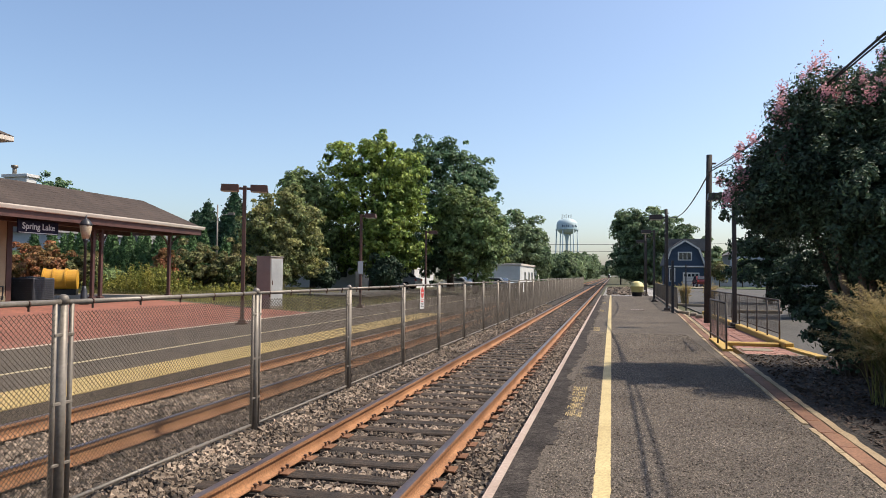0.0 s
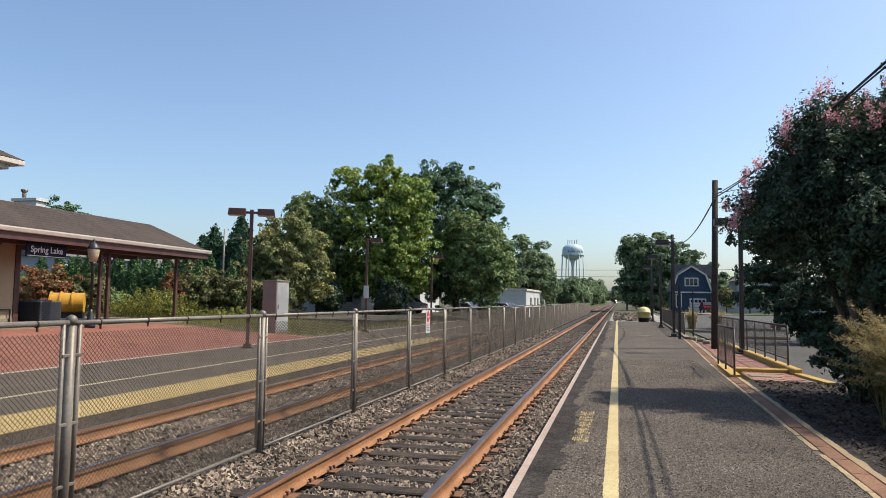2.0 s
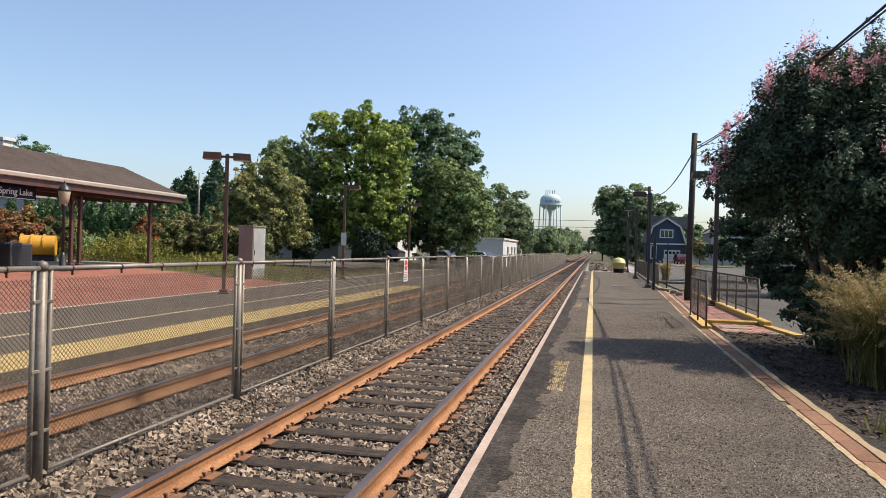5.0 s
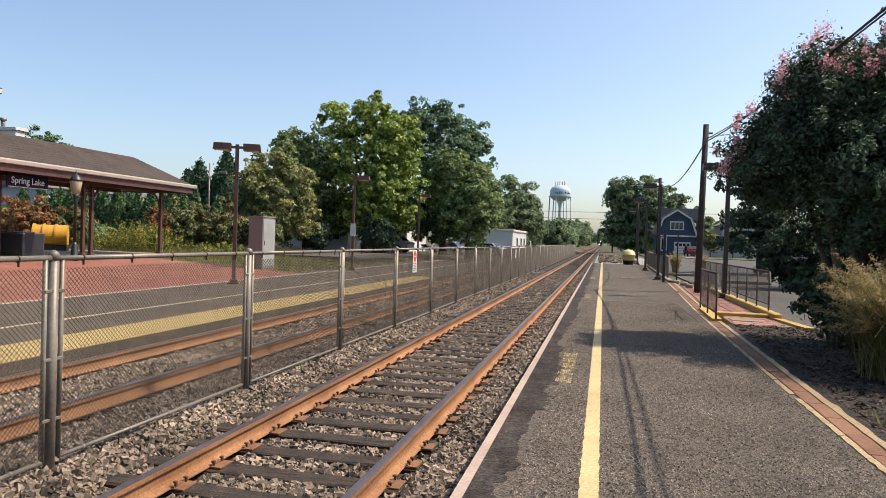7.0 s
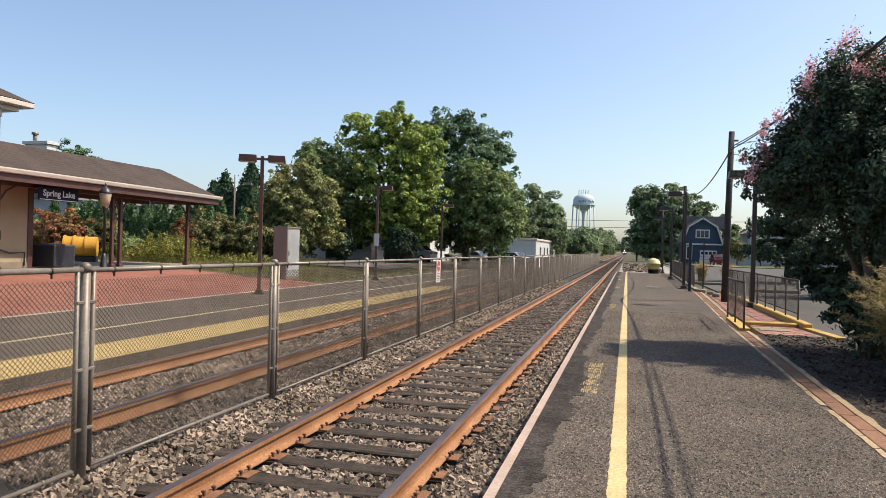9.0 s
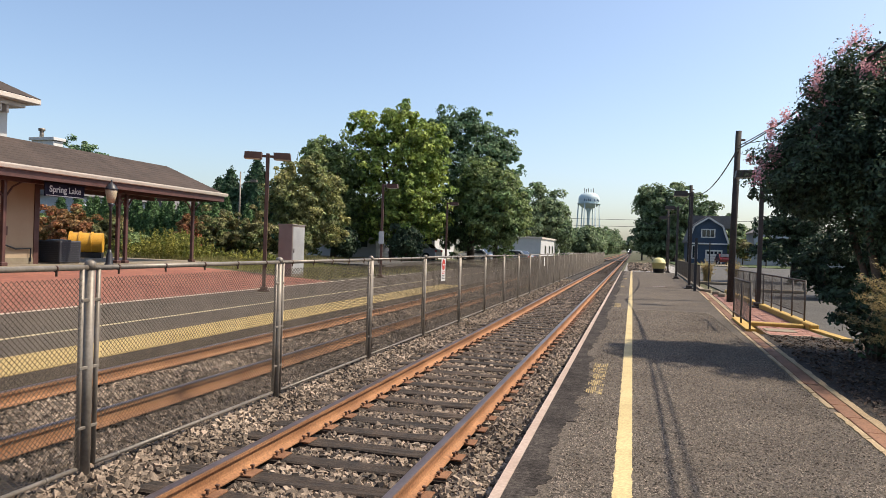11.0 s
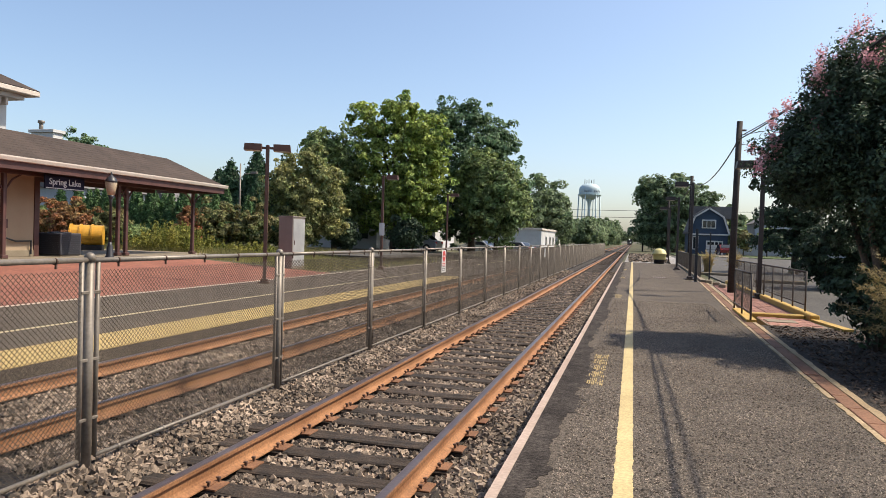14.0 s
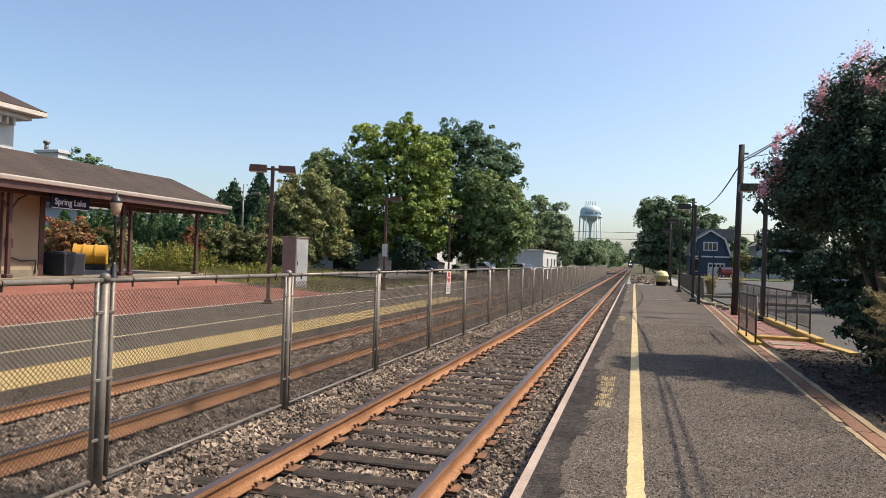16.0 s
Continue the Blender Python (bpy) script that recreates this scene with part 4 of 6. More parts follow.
# ---- station canopy ----
def canopy():
    t = thing("station_building", "station canopy and tan building with a brown shingled roof", "building")
    ex, wx, ye, ys, ze = -21.1, -25.3, 32.8, -6.0, 4.12
    rx, rz, ry = -23.2, 5.36, 30.7
    roof = Shape()
    roof.add([(ex, ys, ze), (ex, ye, ze), (wx, ye, ze), (wx, ys, ze), (rx, ys, rz), (rx, ry, rz)], [(0, 1, 5, 4), (1, 2, 5), (2, 3, 4, 5), (0, 4, 3), (3, 2, 1, 0)])
    rf = part("roof", roof, SHINGLE, t, "brown asphalt shingle roof")
    courses = Shape()
    for i in range(11):
        u0, u1 = i / 11, (i + 1) / 11
        pts = []
        for u, lift in ((u0, 0.010), (u1, 0.003)):
            x, z, y1 = ex + (rx - ex) * u, ze + (rz - ze) * u + lift, ye + (ry - ye) * u
            pts.append((x, z, y1))
        (xa, za, ya), (xb, zb, yb) = pts
        courses.add([(xa, ys, za), (xa, ya, za), (xb, yb, zb), (xb, ys, zb)], [(0, 1, 2, 3)])
        courses.add([(xa, ys, za - 0.010), (xa, ya, za - 0.010), (xa, ya, za), (xa, ys, za)], [(0, 1, 2, 3)])
    part("shingle_course", courses, SHINGLE, rf)
    g = part("gutter", Shape().prism([(ex - 0.02, ze - 0.15), (ex + 0.09, ze - 0.13), (ex + 0.13, ze - 0.02), (ex + 0.13, ze + 0.03), (ex - 0.02, ze + 0.03)], "y", ys, ye + 0.1), CREAM, t, "cream gutter along the eave")
    part("fascia", Shape().box(ex - 0.10, ex - 0.021, ys, ye - 0.05, ze - 0.42, ze - 0.01), MAROON, t, "maroon fascia board")
    part("end_gutter", Shape().prism([(ye - 0.02, ze - 0.15), (ye + 0.09, ze - 0.13), (ye + 0.13, ze + 0.03), (ye - 0.02, ze + 0.03)], "x", wx, ex - 0.021), CREAM, t)
    part("end_fascia", Shape().box(wx, ex - 0.11, ye - 0.10, ye - 0.021, ze - 0.42, ze - 0.01), MAROON, t)
    part("soffit", Shape().box(wx + 0.05, ex - 0.11, ys, ye - 0.11, ze - 0.12, ze - 0.06), MAROON, t)
    for x in (-22.0, -24.5):
        b = part("beam", Shape().box(x - 0.11, x + 0.11, ys, 31.4, ze - 0.52, ze - 0.12, 0.01), MAROON, t)
    for x, y in ((-22.0, 31.3), (-22.0, 26.4), (-22.0, 25.9), (-22.0, 20.1), (-22.0, 14.6)):
        wide = 0.075
        c = part("column", Shape().box(x - wide, x + wide, y - wide, y + wide, PAD_Z, ze - 0.5, 0.015), MAROON, t)
        part("column_base", Shape().box(x - wide - 0.06, x + wide + 0.06, y - wide - 0.06, y + wide + 0.06, PAD_Z, PAD_Z + 0.14, 0.02), MAROON, c)
        for s in (-1, 1):
            part("brace", Shape().tube([(x, y + s * wide, ze - 1.1), (x, y + s * 0.35, ze - 0.72), (x, y + s * 0.75, ze - 0.5)], 0.035, 6), MAROON, c)
    w = part("wall", Shape().box(-23.25, -23.0, -6, 22.6, PAD_Z, ze - 0.1).box(-29, -23.25, 22.35, 22.6, PAD_Z, ze - 0.1), TAN, t, "tan stucco wall")
    part("corner_board", Shape().box(-23.02, -22.96, 22.4, 22.64, PAD_Z, ze - 0.12), MAROON, w)
    part("base_course", Shape().box(-23.0, -22.94, -6, 22.38, PAD_Z, PAD_Z + 0.25, 0.01), CONCRETE, w)
    part("downpipe", Shape().tube([(-22.9, 20.6, ze - 0.2), (-22.9, 20.6, PAD_Z + 0.1)], 0.05, 8), MAROON, w)
    part("conduit", Shape().tube([(-22.93, 21.0, PAD_Z + 1.2), (-22.9, 21.0, PAD_Z + 0.75), (-22.9, 21.5, PAD_Z + 0.6), (-22.9, 22.2, PAD_Z + 0.62), (-22.9, 22.2, PAD_Z + 0.1)], 0.035, 8), BLACK, w)
    part("meter_box", Shape().box(-22.99, -22.86, 20.85, 21.1, PAD_Z + 1.1, PAD_Z + 1.45, 0.01), MAROON, w)
    part("wall_box", Shape().box(-22.99, -22.88, 20.2, 20.45, PAD_Z + 2.35, PAD_Z + 2.62, 0.01), MAROON, w)
    # raised centre part
    part("upper_wall", Shape().box(-31, -24.9, 12, 22.8, ze + 0.2, 6.95), WHITE, t, "white upper wall")
    part("sill_band", Shape().box(-31.1, -24.78, 11.9, 22.92, 5.2, 5.42, 0.01), CREAM, t)
    up = Shape()
    up.add([(-24.0, 11, 7.28), (-24.0, 23.6, 7.28), (-32, 23.6, 7.28), (-32, 11, 7.28), (-28, 15, 9.5), (-28, 19.6, 9.5)], [(0, 1, 5, 4), (1, 2, 5), (2, 3, 4, 5), (3, 0, 4), (3, 2, 1, 0)])
    part("upper_roof", up, SHINGLE, t, "brown shingled hip roof")
    part("upper_eave", Shape().box(-32.0, -24.0, 11, 23.6, 7.05, 7.27, 0.03), CREAM, t)
    part("upper_cornice", Shape().box(-31.5, -24.4, 11.5, 23.2, 6.86, 7.05, 0.02), WHITE, t)
    for i in range(9):
        part("bracket", Shape().box(-24.88, -24.5, 22.4 - i * 0.32, 22.52 - i * 0.32, 6.55, 6.86, 0.02), CREAM, t)
    return t


canopy()


def words(text, size, parent, m, material):
    """Lettering in the built-in font as a thin mesh."""
    c = bpy.data.curves.new("lettering", "FONT")
    c.body, c.size, c.extrude, c.align_x, c.align_y = text, size, 0.004, "CENTER", "CENTER"
    c.offset = 0.006
    tmp = new("lettering_curve", c)
    me = bpy.data.meshes.new_from_object(tmp.evaluated_get(bpy.context.evaluated_depsgraph_get()))
    bpy.data.objects.remove(tmp)
    bpy.data.curves.remove(c)
    me.materials.clear()
    me.materials.append(material)
    ob = part("lettering", me, material, parent, "white lettering")
    ob.matrix_basis = m
    return ob


def station_sign():
    t = thing("station_sign", "dark navy station name sign with white letters under the eave", "sign", "", (-21.55, 22.42, 3.42))
    part("panel", Shape().box(-0.03, 0.03, -0.98, 0.98, -0.26, 0.26, 0.008), NAVY, t)
    part("stripe", Shape().box(0.03, 0.034, -0.94, 0.94, -0.245, -0.215), WHITE, t, "thin pale stripe")
    words("Spring Lake", 0.34, t, Matrix.Translation((0.032, 0, 0.01)) @ pose(0, 0, 0, 90, 0, 90), WHITE)
    for y in (-0.7, 0.7):
        part("hanger", Shape().tube([(0, y, 0.25), (0, y, 0.48)], 0.012, 6), BLACK, t)


station_sign()


# ---- things round the station ----
def salt_bin(x, y, z):
    t = thing("salt_bin", "rounded bright yellow plastic storage bin on the station pad", "bin", "", (x, y, z), 35)
    out = [(0.66 * math.cos(math.radians(a)), 0.74 + 0.58 * math.sin(math.radians(a))) for a in range(-50, 231, 10)]
    part("tank", Shape().prism(out, "x", -0.8, 0.8), TANKYELLOW, t, smooth=False)
    for e in (-0.74, -0.28, 0.28):
        part("rib", Shape().prism([(a * 1.07, 0.22 + (b - 0.22) * 1.06) for a, b in out], "x", e - 0.045, e + 0.045), TANKYELLOW, t)
    part("skid", Shape().box(-0.8, 0.8, -0.55, 0.55, 0, 0.28, 0.02), BLACK, t, "dark base of the bin")


salt_bin(-28.2, 30.9, PAD_Z)


def condenser(x, y, z):
    t = thing("air_conditioner", "dark grey air-conditioning condenser on the pad", "air conditioner", "", (x, y, z))
    part("case", Shape().box(-0.6, 0.6, -0.55, 0.55, 0.06, 0.95, 0.03), GREYBOX, t)
    part("foot", Shape().box(-0.55, 0.55, -0.5, 0.5, 0, 0.06), CONCRETE, t)
    for i in range(10):
        part("louvre", Shape().box(-0.52, 0.52, -0.565, -0.55, 0.14 + i * 0.077, 0.17 + i * 0.077), BLACK, t)
        part("louvre", Shape().box(0.6, 0.615, -0.47, 0.47, 0.14 + i * 0.077, 0.17 + i * 0.077), BLACK, t)
    part("fan_guard", Shape().lathe(0, 0, ((0.45, 0.95), (0.45, 0.98), (0.1, 1.0)), 20), BLACK, t)


condenser(-22.9, 23.6, PAD_Z)


def control_cabinet(x, y, z):
    t = thing("control_cabinet", "tall dull beige metal control cabinet beside the platform", "cabinet", "", (x, y, z))
    part("case", Shape().box(-0.7, 0, 0, 1.25, 0.08, 2.42, 0.015), CABINET, t)
    part("lid", Shape().box(-0.73, 0.03, -0.03, 1.28, 2.42, 2.47, 0.01), CABINET, t)
    part("plinth", Shape().box(-0.72, 0.02, -0.02, 1.27, 0, 0.09), CONCRETE, t)
    d = part("door", Shape().box(0.0, 0.02, 0.06, 1.19, 0.18, 2.34, 0.006), LIT_DOOR, t, "metal door, coloured paler as the sunlit side")
    part("handle", Shape().box(0.02, 0.05, 0.12, 0.16, 1.15, 1.35, 0.006), SPIKE, d)
    part("side_label", Shape().box(-0.66, -0.58, -0.004, 0.0, 0.5, 0.72), BLACK, t)


control_cabinet(-15.1, 29.0, 0.05)


def capped_barrel(x, y, z):
    t = thing("salt_box", "pale yellow domed salt box on a dark base", "bin", "", (x, y, z))
    part("base", Shape().lathe(0, 0, ((0.40, 0), (0.42, 0.3), (0.44, 0.33)), 20), BLACK, t, smooth=True)
    part("body", Shape().lathe(0, 0, ((0.47, 0.33), (0.5, 0.4), (0.5, 0.72), (0.54, 0.73), (0.54, 0.80), (0.50, 0.84), (0.44, 1.0), (0.3, 1.13), (0.12, 1.19), (0.01, 1.2)), 24), PALEYELLOW, t, "pale yellow plastic dome", True)


capped_barrel(2.0, 57.0, 0.2)


def sign_post(x, y, z, w, h, label):
    t = thing("sign_post", label, "post", "thin posts beside the platform", (x, y, z))
    part("shaft", Shape().box(-w, w, -w, w, 0, h, 0.006), BLACK, t)
    part("base_plate", Shape().box(-2.2 * w, 2.2 * w, -2.2 * w, 2.2 * w, 0, 0.015, 0.004), BLACK, t)


sign_post(2.57, 31.2, 0.2, 0.055, 2.25, "square black steel post beside the platform railing")
sign_post(3.11, 31.2, 0.2, 0.025, 2.1, "thin black steel post beside the platform railing")
for x, y in ((3.1, 31.0), (3.25, 29.6), (3.3, 28.2)):
    s = thing("wheel_stop", "low pale stone block at the edge of the walk", "stone", "stone blocks", (x, y, 0.16), 80)
    part("block", Shape().box(-0.35, 0.35, -0.13, 0.13, 0, 0.16, 0.03), CONCRETE, s)
for x, y in ((4.6, 41.0), (6.5, 34.5)):
    s = thing("parking_bumper", "low concrete parking bumper", "parking bumper", "parking bumpers", (x, y, 0.12))
    part("block", Shape().box(-1.1, 1.1, -0.09, 0.09, 0, 0.15, 0.03), CONCRETE, s)


def cobra_lamp(x, y, z, h):
    t = thing("street_lamp", "grey street lamp with a curved arm behind the station", "lamp", "", (x, y, z))
    part("pole", Shape().tube([(0, 0, 0), (0, 0, h)], (0.12, 0.07), 10), GALV, t, smooth=True)
    part("arm", Shape().tube([(0, 0, h * 0.82), (0.5, 0, h * 0.87), (1.3, 0, h * 0.88)], 0.04, 8), GALV, t, smooth=True)
    part("head", Shape().box(1.2, 1.85, -0.14, 0.14, h * 0.87, h * 0.9, 0.03), GALV, t)


cobra_lamp(-37.6, 61, 0.4, 8.0)
twig = thing("twig", "bleached dry twig lying on the ballast", "twig", "", (-1.25, 4.75, -0.14))
part("stick", Shape().tube([(-0.16, 0.02, 0), (-0.02, 0.0, 0.02), (0.12, 0.03, 0.01), (0.2, -0.01, 0.03)], (0.006, 0.008, 0.006, 0.003), 6), mat("dry_wood", (0.35, 0.24, 0.15), (0.45, 0.33, 0.22), 6, 0.8), twig)
part("fork", Shape().tube([(-0.02, 0.0, 0.02), (-0.1, -0.05, 0.035), (-0.18, -0.05, 0.03)], (0.005, 0.004, 0.002), 5), mat("dry_bark", (0.30, 0.20, 0.12), (0.40, 0.28, 0.18), 6, 0.8), twig)


# ---- houses and far things ----
def blue_house(x, y, z):
    t = thing("house", "dark blue gambrel-roofed house with white trim and a garage", "house", "", (x, y, z))
    out = [(-3.05, 0), (3.05, 0), (3.05, 3.9), (2.2, 6.3), (0, 7.75), (-2.2, 6.3), (-3.05, 3.9)]
    w = part("wall", Shape().prism(out, "y", 0, 11), BLUE, t, "dark blue clapboard wall")
    for i in range(40):
        zz = 0.15 + i * 0.19
        half = 3.05 if zz < 3.9 else (3.05 - (zz - 3.9) / 2.4 * 0.85 if zz < 6.3 else 2.2 * (7.75 - zz) / 1.45)
        if half > 0.15:
            part("clapboard", Shape().box(-half + 0.06, half - 0.06, -0.02, 0.0, zz, zz + 0.16), BLUE, w)
    lo, hi = [(-3.4, 3.5), (-2.4, 6.45), (0, 8.0), (2.4, 6.45), (3.4, 3.5)], [(3.4, 3.75), (2.45, 6.6), (0, 8.2), (-2.45, 6.6), (-3.4, 3.75)]
    part("roof", Shape().prism(lo + hi, "y", -0.35, 11.3), GREYROOF, t, "grey shingled gambrel roof")
    part("roof", Shape().prism([(0, 6.2), (6.4, 6.2), (6.4, 6.4), (5.2, 8.35), (0, 8.35)], "x", -3.3, 3.3), GREYROOF, t, "grey cross roof").matrix_basis = pose(0.9, 4.0, 0)
    for a, b in zip(lo, lo[1:]):
        d = Vector((b[0] - a[0], 0, b[1] - a[1]))
        nrm = Vector((-d.z, 0, d.x)).normalized() * 0.28
        part("verge_board", Shape().prism([a, b, (b[0] - nrm.x, b[1] - nrm.z), (a[0] - nrm.x, a[1] - nrm.z)], "y", -0.46, -0.36), WHITE, t)
    part("belt", Shape().box(-3.15, 3.15, -0.3, 0.0, 3.25, 3.5, 0.02), WHITE, t)

    def window(cx, z0, wd, h, panes):
        win = part("window", Shape().box(cx - wd / 2 - 0.14, cx + wd / 2 + 0.14, -0.1, -0.02, z0 - 0.14, z0 + h + 0.2), WHITE, t, "white-framed window")
        for i in range(panes):
            a = cx - wd / 2 + wd * i / panes
            part("pane", Shape().box(a + 0.05, a + wd / panes - 0.05, -0.12, -0.1, z0 + 0.02, z0 + h), GLASS, win)
    window(0.0, 4.55, 2.0, 1.15, 3)
    window(-2.1, 0.9, 0.75, 2.0, 1)
    gd = part("garage_door", Shape().box(-0.35, 2.35, -0.08, -0.02, 0, 2.35), WHITE, t, "white garage door")
    for i in range(4):
        part("pane", Shape().box(-0.15 + i * 0.62, 0.30 + i * 0.62, -0.1, -0.08, 1.65, 2.1), GLASS, gd)
    for i in range(3):
        part("panel_groove", Shape().box(-0.3, 2.3, -0.09, -0.08, 0.35 + i * 0.45, 0.4 + i * 0.45), GREYROOF, gd)


blue_house(12.3, 126, 0.2)


def plain_house(x, y, z, w, d, h, paint, label):
    t = thing("house", label, "house", "houses behind the trees", (x, y, z))
    part("wall", Shape().box(-w / 2, w / 2, 0, d, 0, h), paint, t)
    part("roof", Shape().prism([(-w / 2 - 0.4, h), (w / 2 + 0.4, h), (0, h + w * 0.32)], "y", -0.4, d + 0.4), GREYROOF, t)
    for i in range(3):
        for zz in (0.9, 3.5):
            if zz + 1.4 < h:
                win = part("window", Shape().box(-w / 2 + w * (i + 0.5) / 3 - 0.6, -w / 2 + w * (i + 0.5) / 3 + 0.6, -0.06, 0, zz, zz + 1.4), WHITE, t)
                part("pane", Shape().box(-w / 2 + w * (i + 0.5) / 3 - 0.48, -w / 2 + w * (i + 0.5) / 3 + 0.48, -0.08, -0.06, zz + 0.1, zz + 1.3), GLASS, win)


GREYSIDE = mat("grey_siding", (0.30, 0.33, 0.36), (0.38, 0.41, 0.44), 0.5, 0.7, fine=10, fine_amt=0.08)
plain_house(25, 132, 0.2, 9, 9, 5.6, GREYSIDE, "grey house with a shingled roof behind small trees")
plain_house(-27.5, 62, 0.4, 8, 7, 3.4, WHITE, "low white house behind the trees")
plain_house(-22.3, 70, 0.3, 4.6, 8, 3.2, WHITE, "white house with dark windows behind the trees")
plain_house(-49.5, 64, 0.4, 8, 8, 3.0, GREYSIDE, "grey house behind the hedge")


plain_house(-47, 46, 0.4, 8, 8, 4.4, GREYSIDE, "grey house with a white chimney behind the station")
ch = thing("chimney", "white boxed chimney with a metal flue on a roof", "chimney", "", (-46.6, 46.5, 7.0))
part("box", Shape().box(-1.1, 1.1, -0.5, 0.5, -1.6, 2.25, 0.03), WHITE, ch)
part("cap", Shape().box(-1.25, 1.25, -0.65, 0.65, 2.25, 2.5, 0.02), WHITE, ch)
part("flue", Shape().tube([(-0.6, 0, 2.5), (-0.6, 0, 3.1)], 0.16, 10).tube([(-0.6, 0, 3.1), (-0.6, 0, 3.3)], 0.26, 10), GALV, ch, "metal flue", True)


def flat_building():
    t = thing("utility_building", "long low white flat-roofed building past the car park", "building", "", (-12.1, 95, 0.0))
    part("wall", Shape().box(-8, 0, 0, 26, 0, 3.1), WHITE, t, "white block wall")
    part("roof_edge", Shape().box(-8.15, 0.15, -0.15, 26.15, 3.1, 3.38, 0.02), CREAM, t)
    part("sign", Shape().box(-7.0, -4.6, -0.05, 0, 2.35, 2.8), BLACK, t)
    for y in (5, 10, 14, 18, 22):
        win = part("window", Shape().box(0, 0.06, y - 0.7, y + 0.7, 1.0, 2.3), WHITE, t)
        part("pane", Shape().box(0.06, 0.08, y - 0.6, y + 0.6, 1.1, 2.2), GLASS, win)


flat_building()


def water_tower(x, y):
    t = thing("water_tower", "pale blue elevated water tower with antennas on top", "water tower", "", (x, y, 0))
    part("tank", Shape().lathe(0, 0, ((0.8, 31.0), (3.2, 31.4), (5.6, 32.6), (7.2, 34.4), (7.35, 35.2), (7.35, 38.2), (6.9, 39.8), (5.4, 41.4), (3.0, 42.4), (0.6, 42.7)), 32), TOWERPAINT, t, "pale blue steel tank", True)
    part("catwalk", Shape().lathe(0, 0, ((7.3, 34.3), (8.2, 34.35), (8.2, 34.6), (7.3, 34.6)), 32), TOWERPAINT, t)
    part("riser", Shape().lathe(0, 0, ((1.1, 0), (0.95, 26), (1.4, 29.5), (2.8, 31.6)), 16), TOWERPAINT, t, smooth=True)
    for k in range(6):
        a = math.pi / 3 * k + 0.2
        part("leg", Shape().tube([(8.4 * math.cos(a), 8.4 * math.sin(a), 0), (7.3 * math.cos(a), 7.3 * math.sin(a), 35)], 0.42, 8), TOWERPAINT, t, smooth=True)
    for i, a in enumerate((-2.6, -1.5, -0.4, 1.0, 2.2)):
        part("antenna", Shape().tube([(a * 1.3, -1.0, 41.6), (a * 1.3, -1.0, 45.4 - 0.4 * (i % 2))], 0.22, 6), SPIKE, t)
    for k in range(2):
        for i in range(4):
            a = -1.95 + i * 0.19 + k * 0.95
            bar = Shape().box(7.38 * math.cos(a) - 0.25, 7.38 * math.cos(a) + 0.3, 7.38 * math.sin(a) - 0.08, 7.38 * math.sin(a), 36.1, 37.7 - 0.5 * (i % 2))
            part("lettering_bar", bar, LETTER, t, "blue lettering too far to read")


water_tower(-30.8, 500)


def car(x, y, z, turn, paint, label, tall=1.0):
    t = thing("car", label, "car", "parked cars", (x, y, z), turn)
    side = [(-2.2, 0.35), (-2.25, 0.75), (-2.1, 0.95), (-1.75, 1.0), (-1.2, 1.45), (0.5, 1.48), (1.15, 1.02), (1.95, 0.88), (2.2, 0.65), (2.2, 0.35)]
    part("body", Shape().prism(side, "x", -0.88, 0.88), paint, t)
    t.scale = (1, 1, tall)
    for s in (-1, 1):
        part("side_window", Shape().prism([(-1.55, 1.02), (-1.12, 1.38), (0.42, 1.40), (0.95, 1.02)], "x", s * 0.88 - 0.006, s * 0.88 + 0.006), GLASS, t)
        part("tail_lamp", Shape().box(s * 0.72 - 0.13, s * 0.72 + 0.13, -2.27, -2.2, 0.72, 0.9), RED, t)
        for y0 in (-1.4, 1.35):
            wheel = part("wheel", Shape().tube([(s * 0.7, y0, 0.33), (s * 0.9, y0, 0.33)], 0.33, 20), TYRE, t)
            part("rim", Shape().tube([(s * 0.9, y0, 0.33), (s * 0.912, y0, 0.33)], 0.2, 16), CARSILVER, wheel)
    part("rear_window", Shape().add([(-0.7, -1.74, 1.04), (0.7, -1.74, 1.04), (0.62, -1.26, 1.43), (-0.62, -1.26, 1.43)], [(0, 1, 2, 3)]), GLASS, t).location = (0, -0.03, 0.02)
    part("windscreen", Shape().add([(-0.7, 1.13, 1.05), (0.7, 1.13, 1.05), (0.62, 0.55, 1.45), (-0.62, 0.55, 1.45)], [(0, 1, 2, 3)]), GLASS, t).location = (0, 0.03, 0.02)


car(13.9, 118.5, 0.22, 4, CARRED, "dark red car parked in the driveway", 1.15)
car(-13.2, 80, 0.0, 70, CARSILVER, "silver car parked by the white building")
car(-17.0, 76, 0.0, 80, CARSILVER, "silver car parked under the trees")
car(-18.5, 58.5, 0.45, 85, CARSILVER, "pale car parked under the trees")
white_fence = thing("board_fence", "low white board fence behind the lawn", "fence", "", (16, 128.5, 0.2))
for i in range(30):
    part("board", Shape().box(i * 0.62, i * 0.62 + 0.6, 0, 0.05, 0, 1.7, 0.01), GREYSIDE, white_fence)


